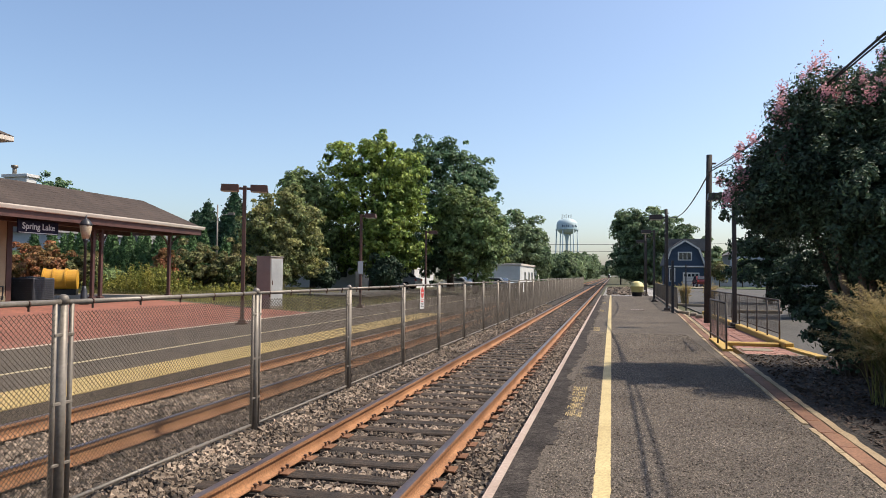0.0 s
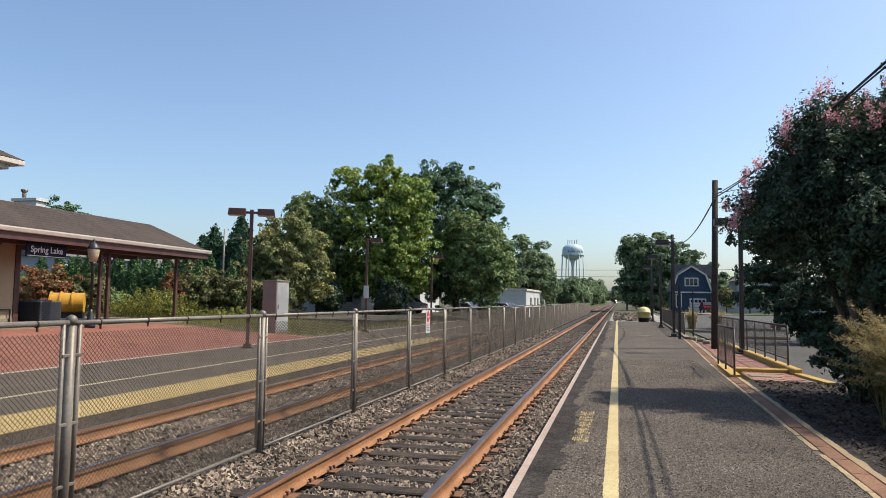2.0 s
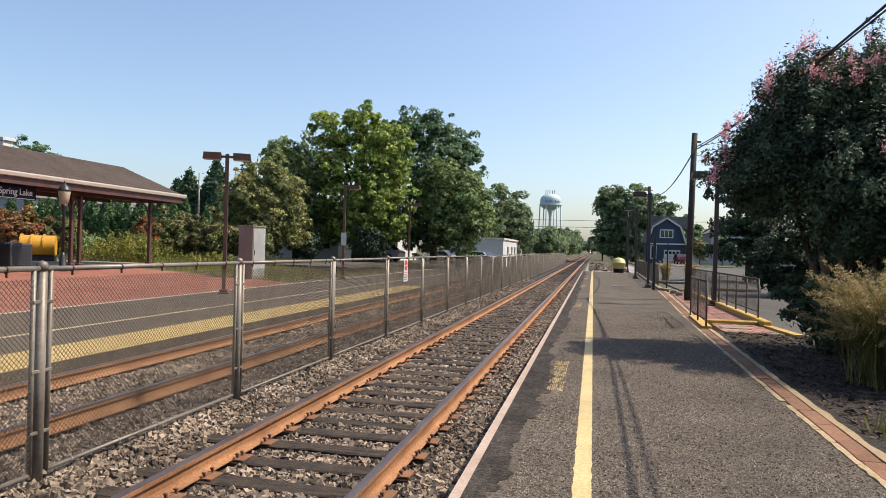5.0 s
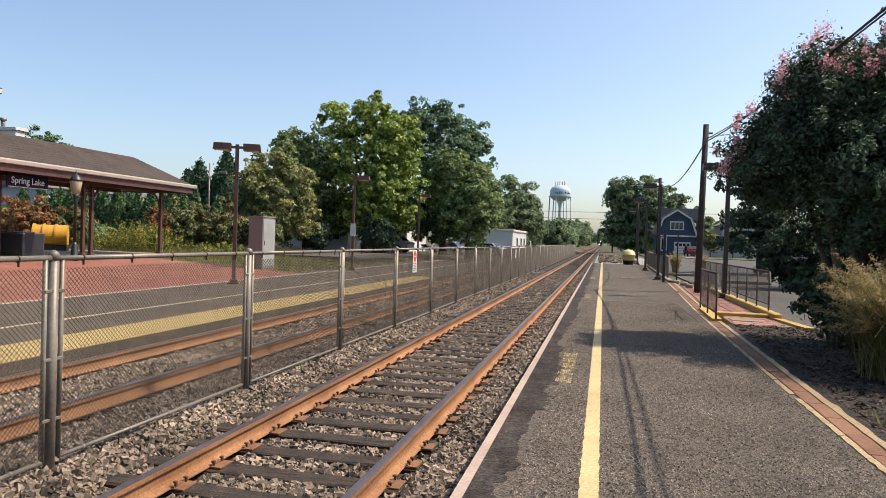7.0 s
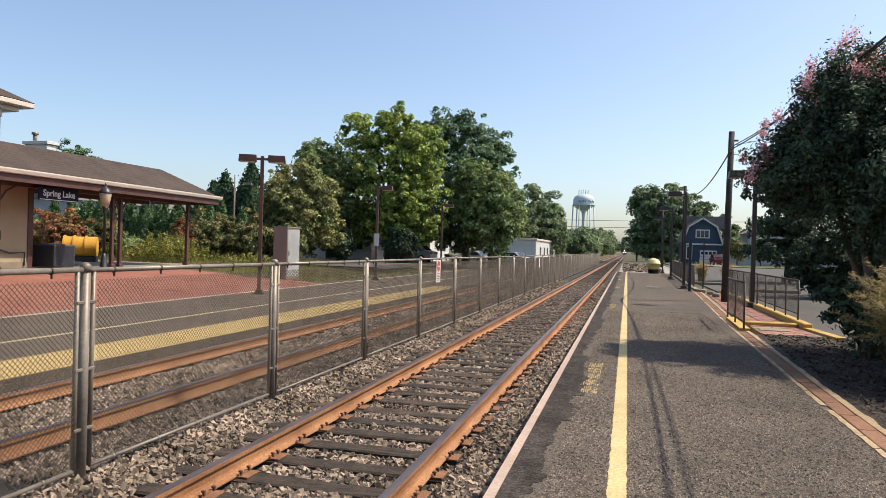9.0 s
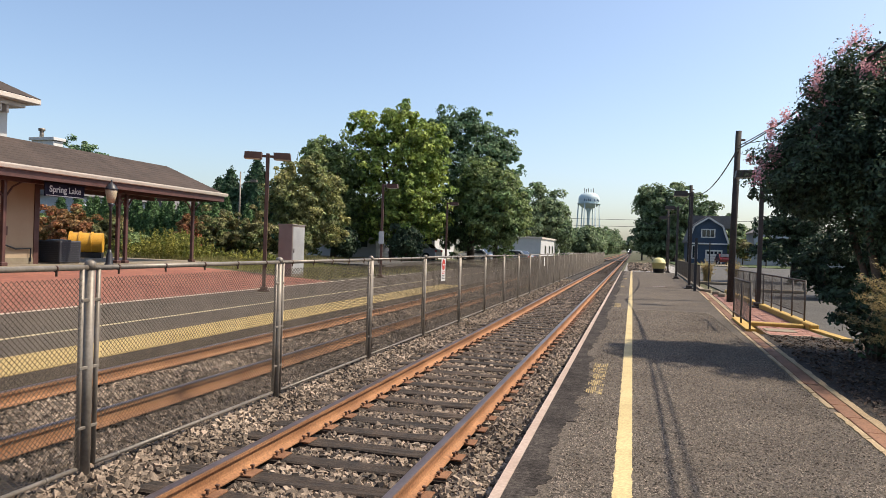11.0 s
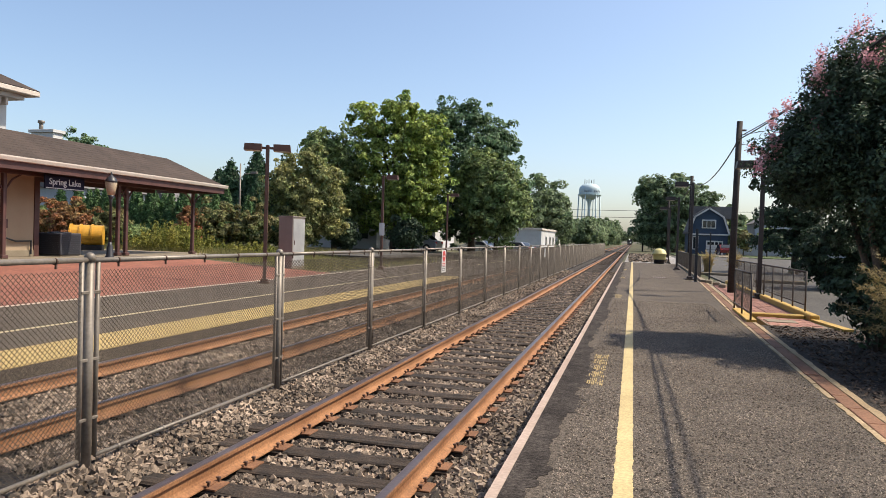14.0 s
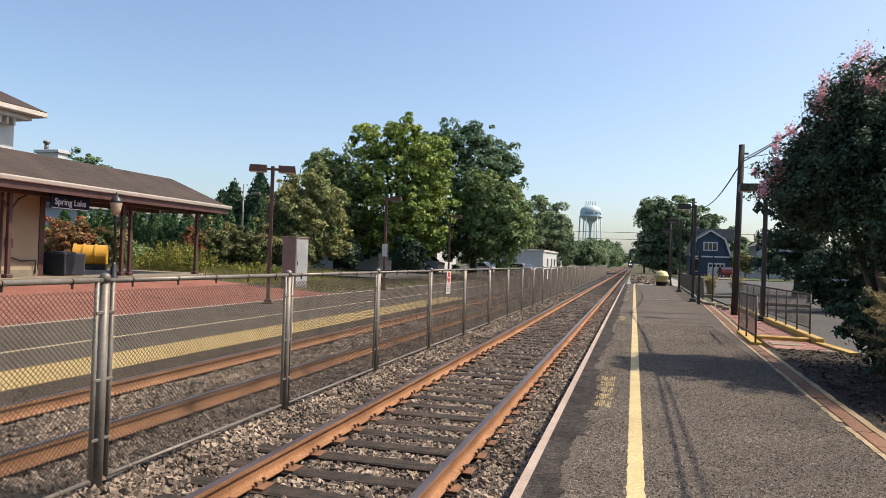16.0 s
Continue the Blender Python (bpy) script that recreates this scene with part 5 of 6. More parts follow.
# ---- trees and shrubs ----
def tree(name, x, y, z, height, crown, leaf, n_clumps, per, size, clump, bark, label, group, seed, trunk_r=0.25, shell=0.55, stems=1, twigs=True, bottom=-1.0):
    """crown: list of (dx, dy, centre height, rx, ry, rz)."""
    rng = np.random.default_rng(seed)
    t = thing(name, label, "tree" if "tree" in name else "shrub", group, (x, y, z))
    pts, turns, tips = [], [], []
    for dx, dy, zc, rx, ry, rz in crown:
        share = max(8, int(n_clumps * (rx * rz) / sum(c[3] * c[5] for c in crown)))
        p, q, c = clumped(rng, share, per, (dx, dy, zc), (rx, ry, rz), clump, shell, bottom)
        keep = p[:, 2] > 0.05
        pts.append(p[keep]), turns.append(q[keep]), tips.append(c)
    part("crown", leaf_mesh("crown", np.concatenate(pts), size, leaf, rng, lean=np.concatenate(turns)), leaf, t)
    wood = Shape()
    low = min(c[2] - c[5] for c in crown)
    top = max(c[2] for c in crown)
    for s in range(stems):
        ang = 2 * math.pi * s / max(stems, 1)
        off = 0.0 if stems == 1 else 0.12
        ex, ey = math.cos(ang) * off * 6, math.sin(ang) * off * 6
        wood.tube([(math.cos(ang) * off, math.sin(ang) * off, -0.1), (ex * 0.4, ey * 0.4, max(low, 0.3) + 0.3), (ex, ey, top * 0.65), (ex * 1.3 + 0.2, ey * 1.3, top)],
                  (trunk_r * 1.25, trunk_r, trunk_r * 0.6, trunk_r * 0.2), 9)
    part("trunk", wood, bark, t, smooth=True)
    if twigs:
        allt = np.concatenate(tips)
        for c in allt[:: max(1, len(allt) // 22)]:
            base = Vector((0, 0, max(low, 0.3) + (top - max(low, 0.3)) * rng.uniform(0.1, 0.75)))
            c = Vector(c)
            mid = base.lerp(c, 0.5) + Vector((0, 0, 0.08 * (c - base).length))
            part("limb", Shape().tube([base, mid, c], (trunk_r * 0.35, trunk_r * 0.2, trunk_r * 0.05), 5), bark, t)
    return t


G_LOT, G_LINE = "trees by the car park", "trees along the line"
tree("tree", -20.4, 58, 0.3, 14, [(0, 0, 7.6, 3.8, 3.8, 4.0), (0.7, -0.6, 11.9, 1.7, 2.0, 2.1), (-2.6, 0, 11.2, 1.6, 1.9, 2.1), (2.6, -1.2, 5.2, 3.0, 3.0, 3.4), (3.0, -1, 9.6, 1.9, 2, 2.6), (-0.6, 0.6, 3.4, 4.3, 2.6, 2.3)], LEAF_LIGHT, 900, 44, 0.20, 0.74, BARK,
     "tall light green maple with an uneven crown", G_LOT, 21, 0.3)
tree("tree", -15.2, 66, 0.3, 15, [(0, 0, 8.6, 4.5, 4.5, 4.6), (-0.8, 0, 12.7, 2.7, 2.8, 2.0), (-3.2, -0.5, 11.9, 2.0, 2.2, 2.6), (2.4, 0, 10.9, 1.7, 2, 1.9), (1.8, -1.5, 5.0, 3.9, 3.6, 3.8), (-1.6, 0.5, 3.6, 4.2, 3.0, 2.8)], LEAF_DARK, 1150, 44, 0.20, 0.74, BARK,
     "tall dense dark green maple", G_LOT, 22, 0.34)
tree("tree", -11.6, 60, 0.2, 9, [(0, 0, 4.6, 2.7, 2.6, 3.6), (-1.5, 0, 6.5, 2.2, 2.2, 2.8)], LEAF_MID, 520, 46, 0.19, 0.72, BARK, "bushy green tree with low branches", G_LOT, 23, 0.2)
tree("tree", -25.6, 57, 0.3, 11, [(0, 0, 6.8, 3.3, 3.2, 3.9), (-1.5, 0, 9.0, 1.7, 1.7, 1.9), (-0.4, 0, 3.2, 3.4, 2.6, 2.4)], LEAF_MID, 620, 46, 0.19, 0.72, BARK, "green shade tree with loose top branches", G_LOT, 24, 0.24)
tree("tree", -25.2, 50, 0.3, 8, [(0, 0, 4.6, 3.2, 3.0, 3.5), (0.8, 0, 2.6, 2.9, 2.4, 2.2)], LEAF_OLIVE, 520, 46, 0.17, 0.62, BARK, "round olive green tree turning yellow", G_LOT, 25, 0.2)
tree("tree", -65.5, 70, 0.4, 13, [(0, 0, 10.2, 2.6, 2.4, 2.7), (2.6, 0, 9.4, 1.8, 1.6, 1.9)], LEAF_DARK, 160, 46, 0.22, 0.8, BARK, "dark green tree behind the station roof", G_LOT, 28, 0.25)
tree("tree", -18.0, 54.5, 0.3, 6, [(0, 0, 1.6, 1.3, 1.2, 1.5)], LEAF_HEDGE, 150, 60, 0.15, 0.6, BARK, "dark low tree in the shade", G_LOT, 26, 0.12)
tree("tree", -22.8, 53, 0.3, 6, [(0, 0, 1.3, 1.0, 1.0, 1.2)], LEAF_HEDGE, 110, 60, 0.15, 0.6, BARK, "dark rounded bush in the shade", G_LOT, 27, 0.1)
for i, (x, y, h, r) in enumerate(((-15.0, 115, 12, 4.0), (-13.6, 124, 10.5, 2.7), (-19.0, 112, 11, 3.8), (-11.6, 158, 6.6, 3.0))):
    tree("tree", x, y, 0.2, h, [(0, 0, h * 0.6, r, r, h * 0.4), (r * 0.4, 0, h * 0.4, r, r, h * 0.36)], LEAF_FAR_HAZE, 190, 50, 0.36, 1.4, BARK, "broad green tree by the line", G_LINE, 30 + i, 0.25)
for i in range(10):
    y = 168 + i * 40 + (i % 3) * 9
    h = min(14.0, 1.2 + 0.036 * y)
    tree("tree", -10.5 - (i % 2) * 2.0 - i * 0.2, y, 0.2, h, [(0, 0, h * 0.52, 4.2, 5, h * 0.44), (2.2, 4, h * 0.28, 2.6, 4, h * 0.27)], LEAF_FAR_HAZE, 70, 45, 0.65, 2.2, BARK, "green tree in the row along the line", G_LINE, 40 + i, 0.25, twigs=False)
for i in range(7):
    y = 195 + i * 55
    tree("tree", 9.5 - (i % 2) * 1.5, y, 0.2, 12, [(0, 0, 6.5 + (i % 2), 5, 6, 6)], LEAF_FAR_HAZE, 60, 45, 0.8, 2.8, BARK, "green tree in the row along the line", G_LINE, 60 + i, 0.25, twigs=False)
tree("tree", 8.0, 150, 0.2, 16, [(0, 0, 9.5, 7.2, 6, 6.2), (-4.5, -1, 6, 3.6, 4, 5.5), (4.8, 0, 8.0, 4, 4, 4.5), (-1, -2, 3.6, 5, 4, 3.6), (-4.5, 0, 12.5, 3.0, 3, 2.8)], LEAF_FAR_HAZE, 700, 50, 0.38, 1.5, BARK,
     "very large spreading tree by the road crossing", "", 71, 0.5)
for i in range(7):
    tree("tree", -36 + i * 11 + 3 * math.sin(i * 2.1), 960 + 12 * (i % 2), 0.2, 15, [(0, 0, 7.5 + (i % 3), 8, 6, 7.5)], LEAF_FAR_HAZE, 60, 45, 1.1, 4.0, BARK, "hazy green tree at the end of the line", "trees at the end of the line", 330 + i, 0.3, twigs=False)
def cone_tree(name, label, group, x, y, z, h, r, seed, leaf, n, per, size, bark_r):
    """A cone of upright, fan-like sprays with dark gaps between them."""
    rng = np.random.default_rng(seed)
    t = thing(name, label, "tree", group, (x, y, z))
    u = rng.uniform(0, 1, n) ** 1.25
    a = rng.uniform(0, 6.283, n)
    ridge = 1 + 0.13 * np.sin(a * 5 + seed) + rng.normal(0, 0.07, n)
    rad = r * np.minimum(1, (1 - u) * 1.7) ** 0.75 * ridge * np.where(u < 0.08, 0.8, 1)
    out = np.stack([np.cos(a), np.sin(a), np.full(n, 0.35)], 1)
    c = np.stack([np.cos(a) * rad, np.sin(a) * rad, 0.1 + u * (h - 0.25)], 1)
    spread = np.array([0.7, 0.7, 1.76]) * size
    p = c[:, None] + rng.normal(size=(n, per, 3)) * spread + out[:, None] * rng.uniform(-0.94, 0.6, (n, per, 1)) * size
    lean = np.repeat(out[:, None], per, 1) + rng.normal(size=(n, per, 3)) * 0.25
    part("crown", leaf_mesh("crown", p.reshape(-1, 3), size, leaf, rng, 2.0, lean=lean.reshape(-1, 3)), leaf, t)
    part("trunk", Shape().tube([(0, 0, -0.1), (0, 0, h * 0.5), (0, 0, h * 0.92)], (bark_r, bark_r * 0.65, 0.01), 7), BARK, t)


for i, (x, y, h, r) in enumerate(((-45.6, 72, 9.0, 2.0), (-42.2, 72, 10.2, 2.2), (-48.4, 74, 8.2, 1.8), (-39.2, 73, 9.4, 2.1))):
    cone_tree("tree", "dark green conifer behind the hedge", "conifers", x, y, 0.4, h, r, 80 + i, LEAF_CONIFER, 520, 30, 0.2, 0.16)
tree("tree", 9.8, 48, 0.1, 9, [(0, 0, 2.0 + 1.5 * k, 2.9 - 0.55 * k, 2.9 - 0.55 * k, 0.9) for k in range(5)], LEAF_HEDGE, 220, 80, 0.15, 0.8, BARK, "dark spreading conifer beside the car park", "conifers", 90, 0.18, 0.25)
for i, (x, y, h) in enumerate(((13.5, 34, 7.5), (18, 30, 8), (12.0, 24, 6.0), (23, 40, 8))):
    tree("tree", x, y, 0.1, h, [(0, 0, h * 0.55, h * 0.36, h * 0.36, h * 0.42)], LEAF_HEDGE, 260, 80, 0.14, 0.8, BARK, "dense dark green tree beside the car park", "trees beside the car park", 95 + i, 0.16)
for i, (x, y, h, leaf, lab) in enumerate(((20.5, 120, 4.4, LEAF_MID, "small green tree on the lawn"), (17.6, 124, 4.2, LEAF_BUSH, "small bronze-green tree behind the house"), (27, 118, 5, LEAF_MID, "small green tree on the lawn"), (33, 112, 7, LEAF_FAR_HAZE, "green tree on the lawn"))):
    tree("tree", x, y, 0.2, h, [(0, 0, h * 0.6, h * 0.3, h * 0.3, h * 0.38)], leaf, 45, 50, 0.3, 1.0, BARK, lab, "small trees near the house", 110 + i, 0.08)
for i in range(8):
    tree("tree", 20 + i * 9, 165 + (i % 3) * 8, 0.2, 9, [(0, 0, 5, 4.5, 4, 4.4)], LEAF_FAR_HAZE, 40, 40, 0.8, 2.4, BARK, "distant green tree past the houses", "distant trees", 130 + i, 0.2, twigs=False)
for i in range(12):
    tree("tree", -58 - (i % 3) * 4 + i * 1.2, 84 + i * 3, 0.4, 8, [(0, 0, 4.5, 4.5, 4, 4.2)], LEAF_FAR_HAZE, 40, 40, 0.7, 2.2, BARK, "distant green tree past the houses", "distant trees", 150 + i, 0.2, twigs=False)

for i, (x, y) in enumerate(((7.6, 31), (9.8, 30.5), (12.0, 29), (14.4, 28))):
    tree("shrub", x, y, 0.1, 2.6, [(0, 0, 1.35, 1.3, 1.2, 1.3)], LEAF_HEDGE, 150, 80, 0.085, 0.42, BARK, "dense dark green hedge shrub beside the car park", "hedge beside the car park", 240 + i, 0.06, 0.5, 3, twigs=False)

# hedge and shrubs behind the station
for i in range(22):
    cone_tree("arborvitae_tree", "narrow dark green arborvitae in a row", "arborvitae row", -41.2 + (i % 11) * 1.32 + 0.2 * math.sin(i * 3.1) + (0.7 if i > 10 else 0), 42.5 + (i % 2) * 0.3 + (2.4 if i > 10 else 0), 0.42,
              4.15 + 0.3 * math.sin(i * 2.3), 0.56 + 0.06 * math.sin(i * 1.7), 170 + i, LEAF_ARBOR, 420, 26, 0.085, 0.09)
S_G = "shrubs behind the station"
SHRUBS = ((-33.8, 36, 2.4, 3.0, LEAF_RED, "shrub with reddening leaves behind the station"), (-36.5, 37, 2.4, 2.9, LEAF_RED, "shrub with reddening leaves behind the station"),
          (-31.4, 36.5, 1.8, 2.4, LEAF_BUSH, "bronze-green shrub behind the station"), (-26.6, 36.6, 1.2, 1.5, LEAF_WEED, "patch of tall yellow-green goldenrod"),
          (-27.6, 39, 1.2, 2.7, LEAF_RED, "tall shrub with orange leaves"),
          (-24.6, 38.0, 2.4, 3.1, LEAF_BUSH, "large bronze-green shrub behind the station"), (-22.6, 38.4, 2.2, 2.8, LEAF_BUSH, "large bronze-green shrub behind the station"),
          (-20.6, 39.5, 1.7, 2.4, LEAF_BUSH, "bronze-green shrub behind the station"), (-39.5, 40, 2.4, 3.0, LEAF_MID, "tall green shrub behind the station"), (-29.6, 36.0, 1.2, 1.4, LEAF_MID, "green shrub behind the goldenrod"))
for i, (x, y, w, h, leaf, lab) in enumerate(SHRUBS):
    tree("shrub", x, y, 0.4, h, [(0, 0, h * 0.5, w * 0.62, w * 0.6, h * 0.52)], leaf, 95, 80, 0.12, 0.42, BARK, lab, S_G, 190 + i, 0.05, 0.5, 3, twigs=False)


def weeds(seed, n, xa, xb, ya, yb, zf, h, leaf, label):
    rng = np.random.default_rng(seed)
    x, y = rng.uniform(xa, xb, n), rng.uniform(ya, yb, n)
    a, l = rng.uniform(0, 6.28, n), h * rng.uniform(0.4, 1.2, n)
    z = zf(x)
    w = 0.012 + 0.012 * h
    lean = rng.normal(0, 0.25, (n, 2)) * l[:, None]
    v = np.stack([np.stack([x - w * np.cos(a), y - w * np.sin(a), z], 1), np.stack([x + w * np.cos(a), y + w * np.sin(a), z], 1),
                  np.stack([x + lean[:, 0] + 0.3 * w, y + lean[:, 1], z + l], 1), np.stack([x + lean[:, 0] - 0.3 * w, y + lean[:, 1], z + l], 1)], 1).reshape(-1, 3)
    ob = new("grass", np_mesh("grass", v, np.arange(4 * n).reshape(-1, 4), leaf))
    tagged(ob, label, "grass", "", "stuff")


DRYGRASS = leafy("dry_grass_blades", (0.19, 0.19, 0.065), (0.36, 0.31, 0.13), 0.8, 0.45, 0.3)
rise = lambda x: np.interp(x, [-60, -21.5, -13.5, -13], [0.42, 0.42, -0.09, -0.09])
def goldenrod(seed, n, xa, xb, ya, yb, zf, h, label):
    """Leafy upright stems in a loose stand, taller towards its middle."""
    rng = np.random.default_rng(seed)
    x, y = rng.uniform(xa, xb, n), rng.uniform(ya, yb, n)
    tall = h * (0.45 + 0.55 * np.sin(np.pi * (x - xa) / (xb - xa))) * rng.uniform(0.6, 1.1, n)
    lean = rng.normal(0, 0.16, (n, 2))
    per = 34
    u = rng.uniform(0.08, 1.0, (n, per, 1))
    base = np.stack([x, y, zf(x)], 1)[:, None]
    rise_ = np.concatenate([lean, np.ones((n, 1))], 1)[:, None] * tall[:, None, None] * u
    a = rng.uniform(0, 6.283, (n, per))
    out = np.stack([np.cos(a), np.sin(a), np.full_like(a, 0.9)], 2)
    p = base + rise_ + out * np.array([1, 1, 0.3]) * 0.10 * (1.15 - u)
    ob = new("goldenrod", leaf_mesh("goldenrod", p.reshape(-1, 3), 0.06, LEAF_WEED, rng, 2.6, lean=out.reshape(-1, 3)))
    tagged(ob, label, "weeds", "", "stuff")


goldenrod(305, 260, -28.0, -23.6, 33.6, 36.4, rise, 1.75, "tall yellow-green goldenrod stand behind the station")
goldenrod(307, 160, -30.6, -28.4, 35.0, 36.5, rise, 1.3, "yellow-green goldenrod beside the shrubs")
goldenrod(308, 160, -23.8, -18.5, 34.6, 37.0, rise, 0.7, "low yellow-green weeds before the shrubs")
weeds(305, 500, -28.4, -25.4, 34.4, 36.6, rise, 1.1, LEAF_WEED, "tall yellow-green goldenrod stems")
weeds(306, 500, 2.5, 3.6, 5.6, 7.2, lambda x: np.full(len(x), 0.19), 0.16, BLADE, "thin grass tufts in the mulch")
weeds(304, 3500, -31, -21, 33.2, 37, rise, 0.34, DRYGRASS, "dry grass and weeds past the station pad")
weeds(301, 5000, -21, -14, 30, 37, rise, 0.34, DRYGRASS, "tall dry grass and weeds behind the plaza")
weeds(302, 6000, -28, -13.5, 37, 48, rise, 0.3, DRYGRASS, "dry grass round the shrubs")
weeds(303, 2500, 7, 40, 104, 126, lambda x: np.full(len(x), 0.2), 0.12, BLADE, "short lawn grass")


# ---- crepe myrtle and ornamental grass beside the platform ----
def crepe_myrtle(x, y, z):
    rng = np.random.default_rng(401)
    t = thing("crepe_myrtle_tree", "multi-stemmed crepe myrtle with pink blossoms in the planting bed", "tree", "", (x, y, z))
    # lobes furthest to the right are unseen, added to shade the planting bed
    lobes = [(0.3, 0, 2.9, 1.6, 1.9, 1.7), (-0.6, 0.1, 3.95, 0.85, 1.1, 0.9), (0.3, 0.2, 4.35, 0.95, 1.2, 0.8), (1.4, 0.3, 4.35, 1.2, 1.4, 0.95), (-1.2, 0.4, 3.05, 0.8, 1.1, 0.8), (-0.5, 0.1, 3.1, 1.1, 1.2, 0.95), (1.5, -1.5, 2.9, 1.2, 1.0, 1.1), (1.2, -0.6, 2.9, 1.6, 1.5, 1.6), (0.9, 0.3, 2.0, 1.6, 1.5, 0.8), (0.1, -1.1, 2.7, 1.2, 1.1, 1.2), (1.6, -0.6, 1.6, 1.2, 1.2, 0.7), (2.5, -1.6, 3.1, 1.4, 1.5, 1.4), (3.4, -1.0, 3.3, 1.4, 1.5, 1.3)]
    pts, turns, tips = [], [], []
    for dx, dy, zc, rx, ry, rz in lobes:
        p, q, c = clumped(rng, 260, 80, (dx, dy, zc), (rx, ry, rz), 0.26, 0.35, flat=1.35)
        pts.append(p), turns.append(q), tips.append(c)
    tips = np.concatenate(tips)
    shoots = tips[rng.choice(len(tips), 90, False)]
    for s in shoots:
        d = (s - np.array([0, 0, 2.8]))
        d = d / np.linalg.norm(d) + np.array([0, 0, 0.5])
        u = rng.uniform(-0.15, 0.3, (70, 1))
        e = rng.normal(0, 0.07, (70, 3))
        pts.append(s + d * u + e), turns.append(e * 14 + d * 0.4)
    # flowering shoots on the outside of the crown
    flowers = []
    rel = tips - np.array([1.0, 0.2, 3.0])
    high = tips[:, 2] - 0.75 * tips[:, 0] - 0.25 * tips[:, 1]
    rim = tips[(high > np.quantile(high, 0.86)) & (tips[:, 2] > 2.4)]
    face = tips[(rel[:, 1] < -0.9) & (tips[:, 2] > 2.3)]
    rim = rim[rng.choice(len(rim), min(52, len(rim)), False)]
    face = face[rng.choice(len(face), min(9, len(face)), False)]
    for o, out in [(o, 0.24) for o in rim] + [(o, 0.34) for o in face]:
        d = o - np.array([0.4, 0.0, 2.9])
        d = d / np.linalg.norm(d) + np.array([0, 0, 0.35])
        e = rng.normal(0, 0.085, (90, 3))
        pts.append(o + d * rng.uniform(-0.3, out, (90, 1)) + e), turns.append(e * 12 + d * 0.4)
        big = rng.uniform(0.7, 1.45)
        flowers.append(o + d * (out + 0.05) + rng.normal(0, 1, (130, 3)) * np.array([0.045, 0.045, 0.07]) * big)
    p = np.concatenate(pts)
    keep = p[:, 2] > np.where(p[:, 0] > 0.2, 0.9, 1.5)
    part("crown", leaf_mesh("crown", p[keep], 0.036, LEAF_MYRTLE, rng, 2.1, lean=np.concatenate(turns)[keep]), LEAF_MYRTLE, t, "dense dark green leaves")
    part("blossoms", leaf_mesh("blossoms", np.concatenate(flowers), 0.034, BLOSSOM, rng, 1.1), BLOSSOM, t, "clusters of pink blossoms")
    for k in range(7):
        a = k * 0.9
        top = Vector((math.cos(a) * rng.uniform(0.8, 1.5), math.sin(a) * rng.uniform(0.7, 1.3), rng.uniform(2.7, 3.7)))
        b = Vector((math.cos(a) * 0.16, math.sin(a) * 0.16, -0.05))
        part("stem", Shape().tube([b, b.lerp(top, 0.3) + Vector((0.04, 0, 0.35)), b.lerp(top, 0.65) + Vector((0, 0.05, 0.25)), top], (0.075, 0.06, 0.04, 0.012), 8), PALEBARK, t, smooth=True)


crepe_myrtle(3.98, 12.6, 0.18)


def fountain_grass(x, y, z, h, r, n, plumes, label, seed, blade=BLADE):
    rng = np.random.default_rng(seed)
    t = thing("ornamental_grass", label, "grass clump", "ornamental grasses", (x, y, z))

    def blades(m, wide, lmin, lmax, arch):
        a = rng.uniform(0, 6.283, m)
        l = h * rng.uniform(lmin, lmax, m)
        out = r * rng.uniform(0.15, 1.0, m) ** 0.7 * (l / h)
        base = rng.normal(0, r * 0.13, (m, 2))
        bow = arch * rng.uniform(0.25, 1.3, m) * np.clip(out / r + 0.25, 0, 1)
        vs = []
        for u in (0.0, 0.35, 0.7, 1.0):
            rad = out * u ** 1.6
            zz = l * (u - bow * u ** 3)
            c = np.stack([base[:, 0] + np.cos(a) * rad, base[:, 1] + np.sin(a) * rad, zz], 1)
            sd = np.stack([-np.sin(a), np.cos(a), np.zeros(m)], 1) * wide * (1 - 0.85 * u)
            vs += [c - sd, c + sd]
        v = np.stack(vs, 1)
        f = np.array([(0, 1, 3, 2), (2, 3, 5, 4), (4, 5, 7, 6)])[None] + (np.arange(m) * 8)[:, None, None]
        return v, f, v[:, 6]
    v, f, _ = blades(n, 0.005 * h / 1.2 + 0.002, 0.35, 1.0, 0.50)
    part("blades", np_mesh("blades", v.reshape(-1, 3), f.reshape(-1, 4), blade), blade, t, "arching blades")
    v, f, tip = blades(plumes, 0.003, 0.55, 1.08, 0.46)
    part("stalks", np_mesh("stalks", v.reshape(-1, 3), f.reshape(-1, 4), PLUME), PLUME, t)
    p = []
    for q in tip:
        d = q - np.array([0, 0, h * 0.4])
        d /= np.linalg.norm(d)
        u = rng.uniform(-0.22, 0.04, (60, 1)) * h / 1.3
        p.append(q + d * u + rng.normal(0, 0.016, (60, 3)))
    part("plumes", leaf_mesh("plumes", np.concatenate(p), 0.011, PLUME, rng, 4.5), PLUME, t, "tan seed plumes")


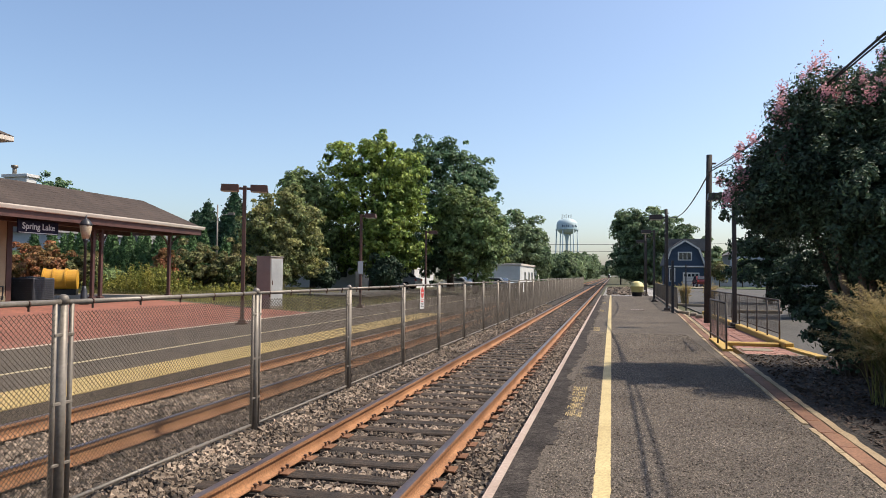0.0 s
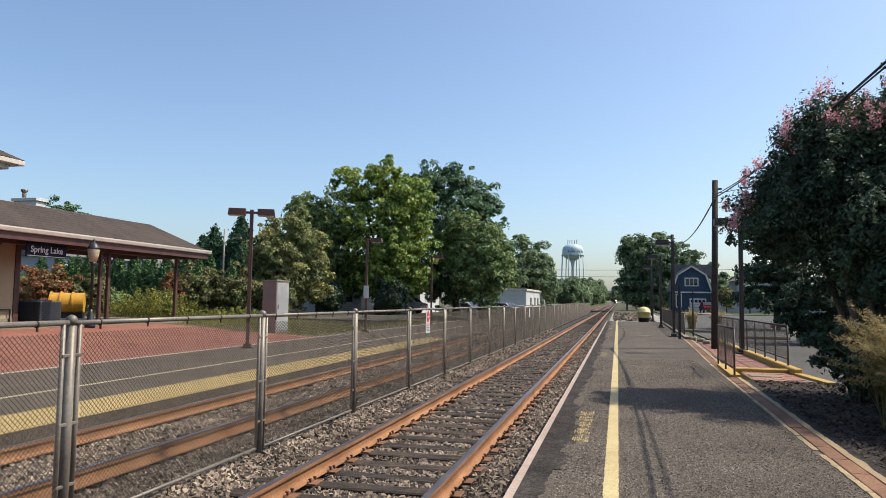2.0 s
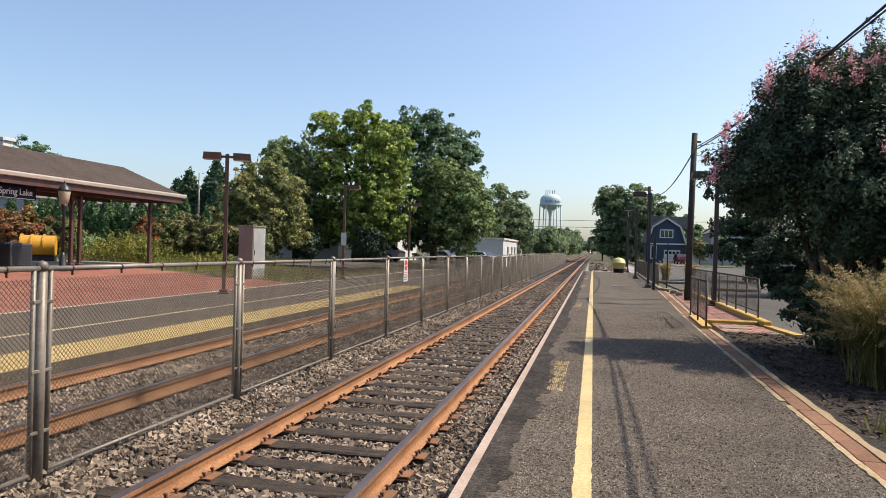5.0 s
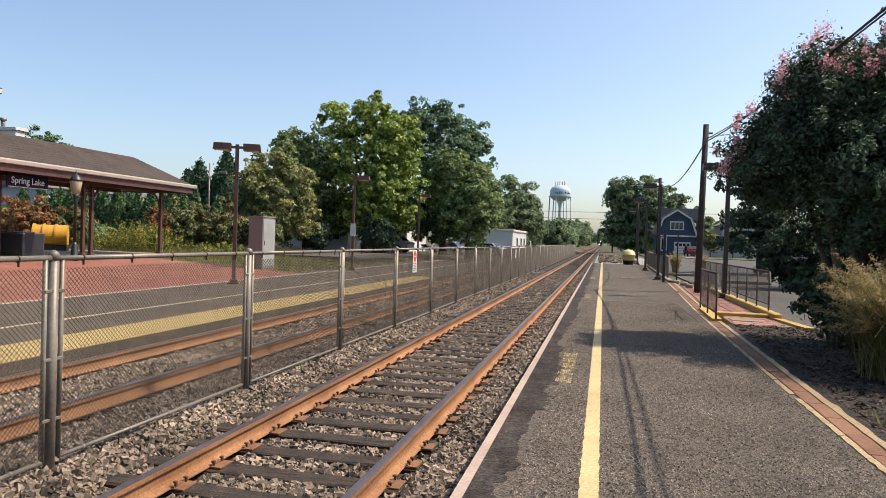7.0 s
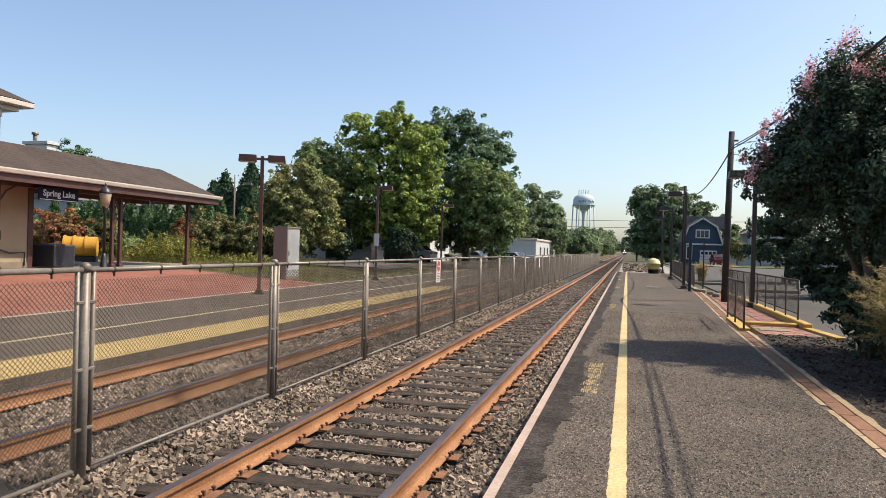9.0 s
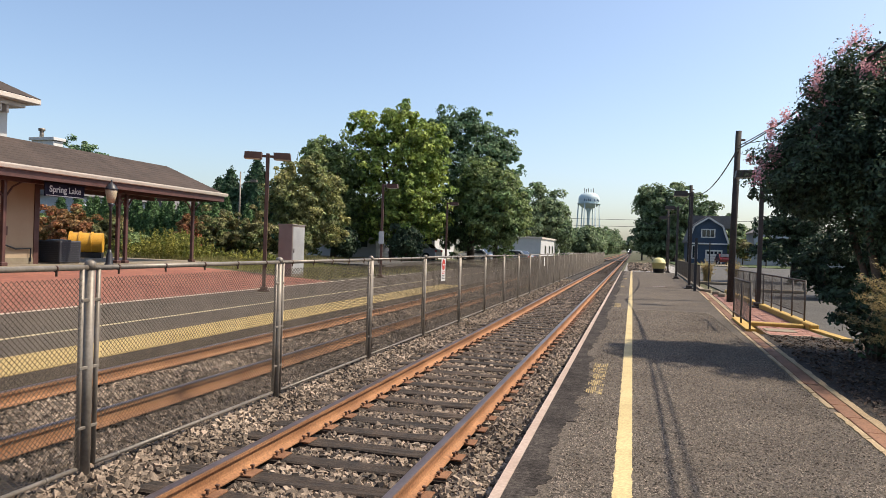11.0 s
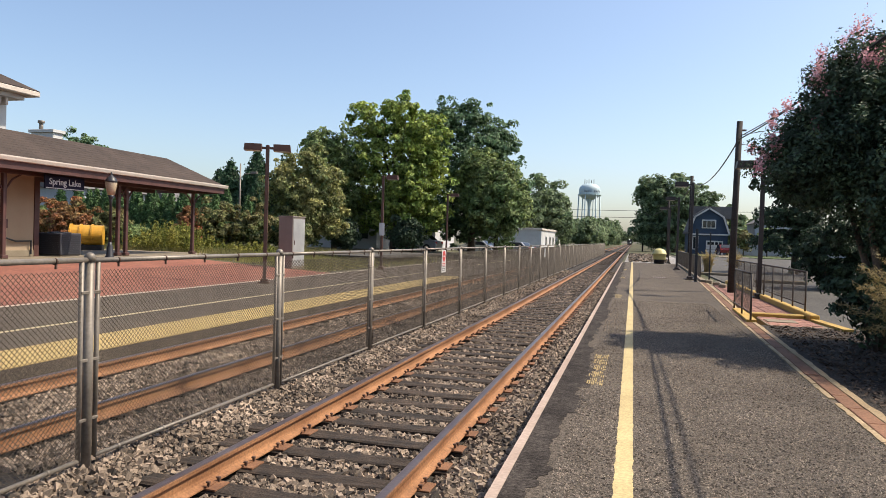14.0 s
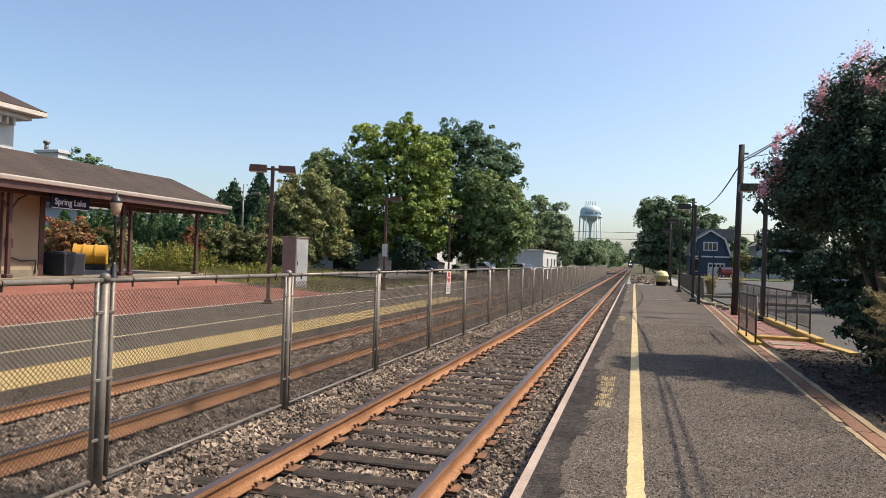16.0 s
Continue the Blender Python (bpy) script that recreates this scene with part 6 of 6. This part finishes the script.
fountain_grass(3.7, 9.6, 0.19, 1.66, 1.12, 4600, 480, "large fountain grass with tan plumes in the mulch bed", 501)
fountain_grass(4.5, 9.9, 0.19, 1.72, 1.1, 2800, 280, "large fountain grass with tan plumes in the mulch bed", 503)
fountain_grass(4.3, 44, 0.12, 1.45, 0.5, 1500, 160, "dry tan ornamental grass beside the car park", 504, PLUME)
fountain_grass(5.75, 44, 0.12, 1.45, 0.5, 1500, 160, "dry tan ornamental grass beside the car park", 505, PLUME)
fountain_grass(3.9, 60, 0.12, 1.4, 0.5, 1000, 120, "dry tan ornamental grass beside the car park", 506, PLUME)
# out-of-view shrub, added for the shadow it throws on the mulch
tree("shrub", 4.6, 7.3, 0.19, 1.7, [(0, 0, 0.9, 0.9, 0.9, 0.8)], LEAF_MYRTLE, 70, 60, 0.06, 0.35, BARK, "unseen rounded shrub added to shade the mulch bed", "", 511, 0.03, 0.4, 3)
tree("shrub", 3.75, 12.4, 0.19, 1.3, [(0, 0, 0.7, 0.55, 0.6, 0.55), (-0.35, 0.3, 0.95, 0.5, 0.3, 0.12)], LEAF_MYRTLE, 60, 60, 0.06, 0.3, BARK, "low leafy shrub under the crepe myrtle", "", 510, 0.03, 0.4, 3)


# ---- train far down the line ----
def train():
    t = thing("train", "dark train with bright headlights far down the line", "train")
    out = [(-1.5, 0.5), (1.5, 0.5), (1.55, 1.2), (1.5, 3.6), (1.0, 4.3), (-1.0, 4.3), (-1.5, 3.6), (-1.55, 1.2)]
    part("cab", Shape().prism(out, "y", 0, 20), TRAINPAINT, t)
    part("coach", Shape().prism([(a * 0.98, b) for a, b in out], "y", 20.8, 46), TRAINPAINT, t)
    part("coach", Shape().prism([(a * 0.98, b) for a, b in out], "y", 46.8, 72), TRAINPAINT, t)
    part("windscreen", Shape().box(-1.1, 1.1, -0.03, 0, 2.5, 3.3, 0.01), GLASS, t)
    for s in (-0.2, 0.2):
        part("headlight", Shape().tube([(s, -0.06, 3.85), (s, 0, 3.85)], 0.14, 12), HEADLIGHT, t, "bright headlight")
    for s in (-0.85, 0.85):
        part("ditch_light", Shape().tube([(s, -0.06, 1.75), (s, 0, 1.75)], 0.13, 12), HEADLIGHT, t, "bright lower light")
    part("pilot", Shape().prism([(-0.1, 0.25), (0.0, 0.95), (0.4, 0.95), (0.4, 0.25)], "x", -1.4, 1.4), SPIKE, t)
    for y in (3, 6, 14, 17):
        for s in (-0.75, 0.75):
            part("wheel", Shape().tube([(s - 0.06, y, 0.46), (s + 0.06, y, 0.46)], 0.46, 14), SPIKE, t)
    return t


TRAIN = train()


def motions():
    walk(TRAIN, [(0, pose(TRACK_X, 820, 0.0)), (5, pose(TRACK_X, 720, 0.0)), (10, pose(TRACK_X, 605, 0.0)), (16, pose(TRACK_X, 450, 0.0))])


motions()
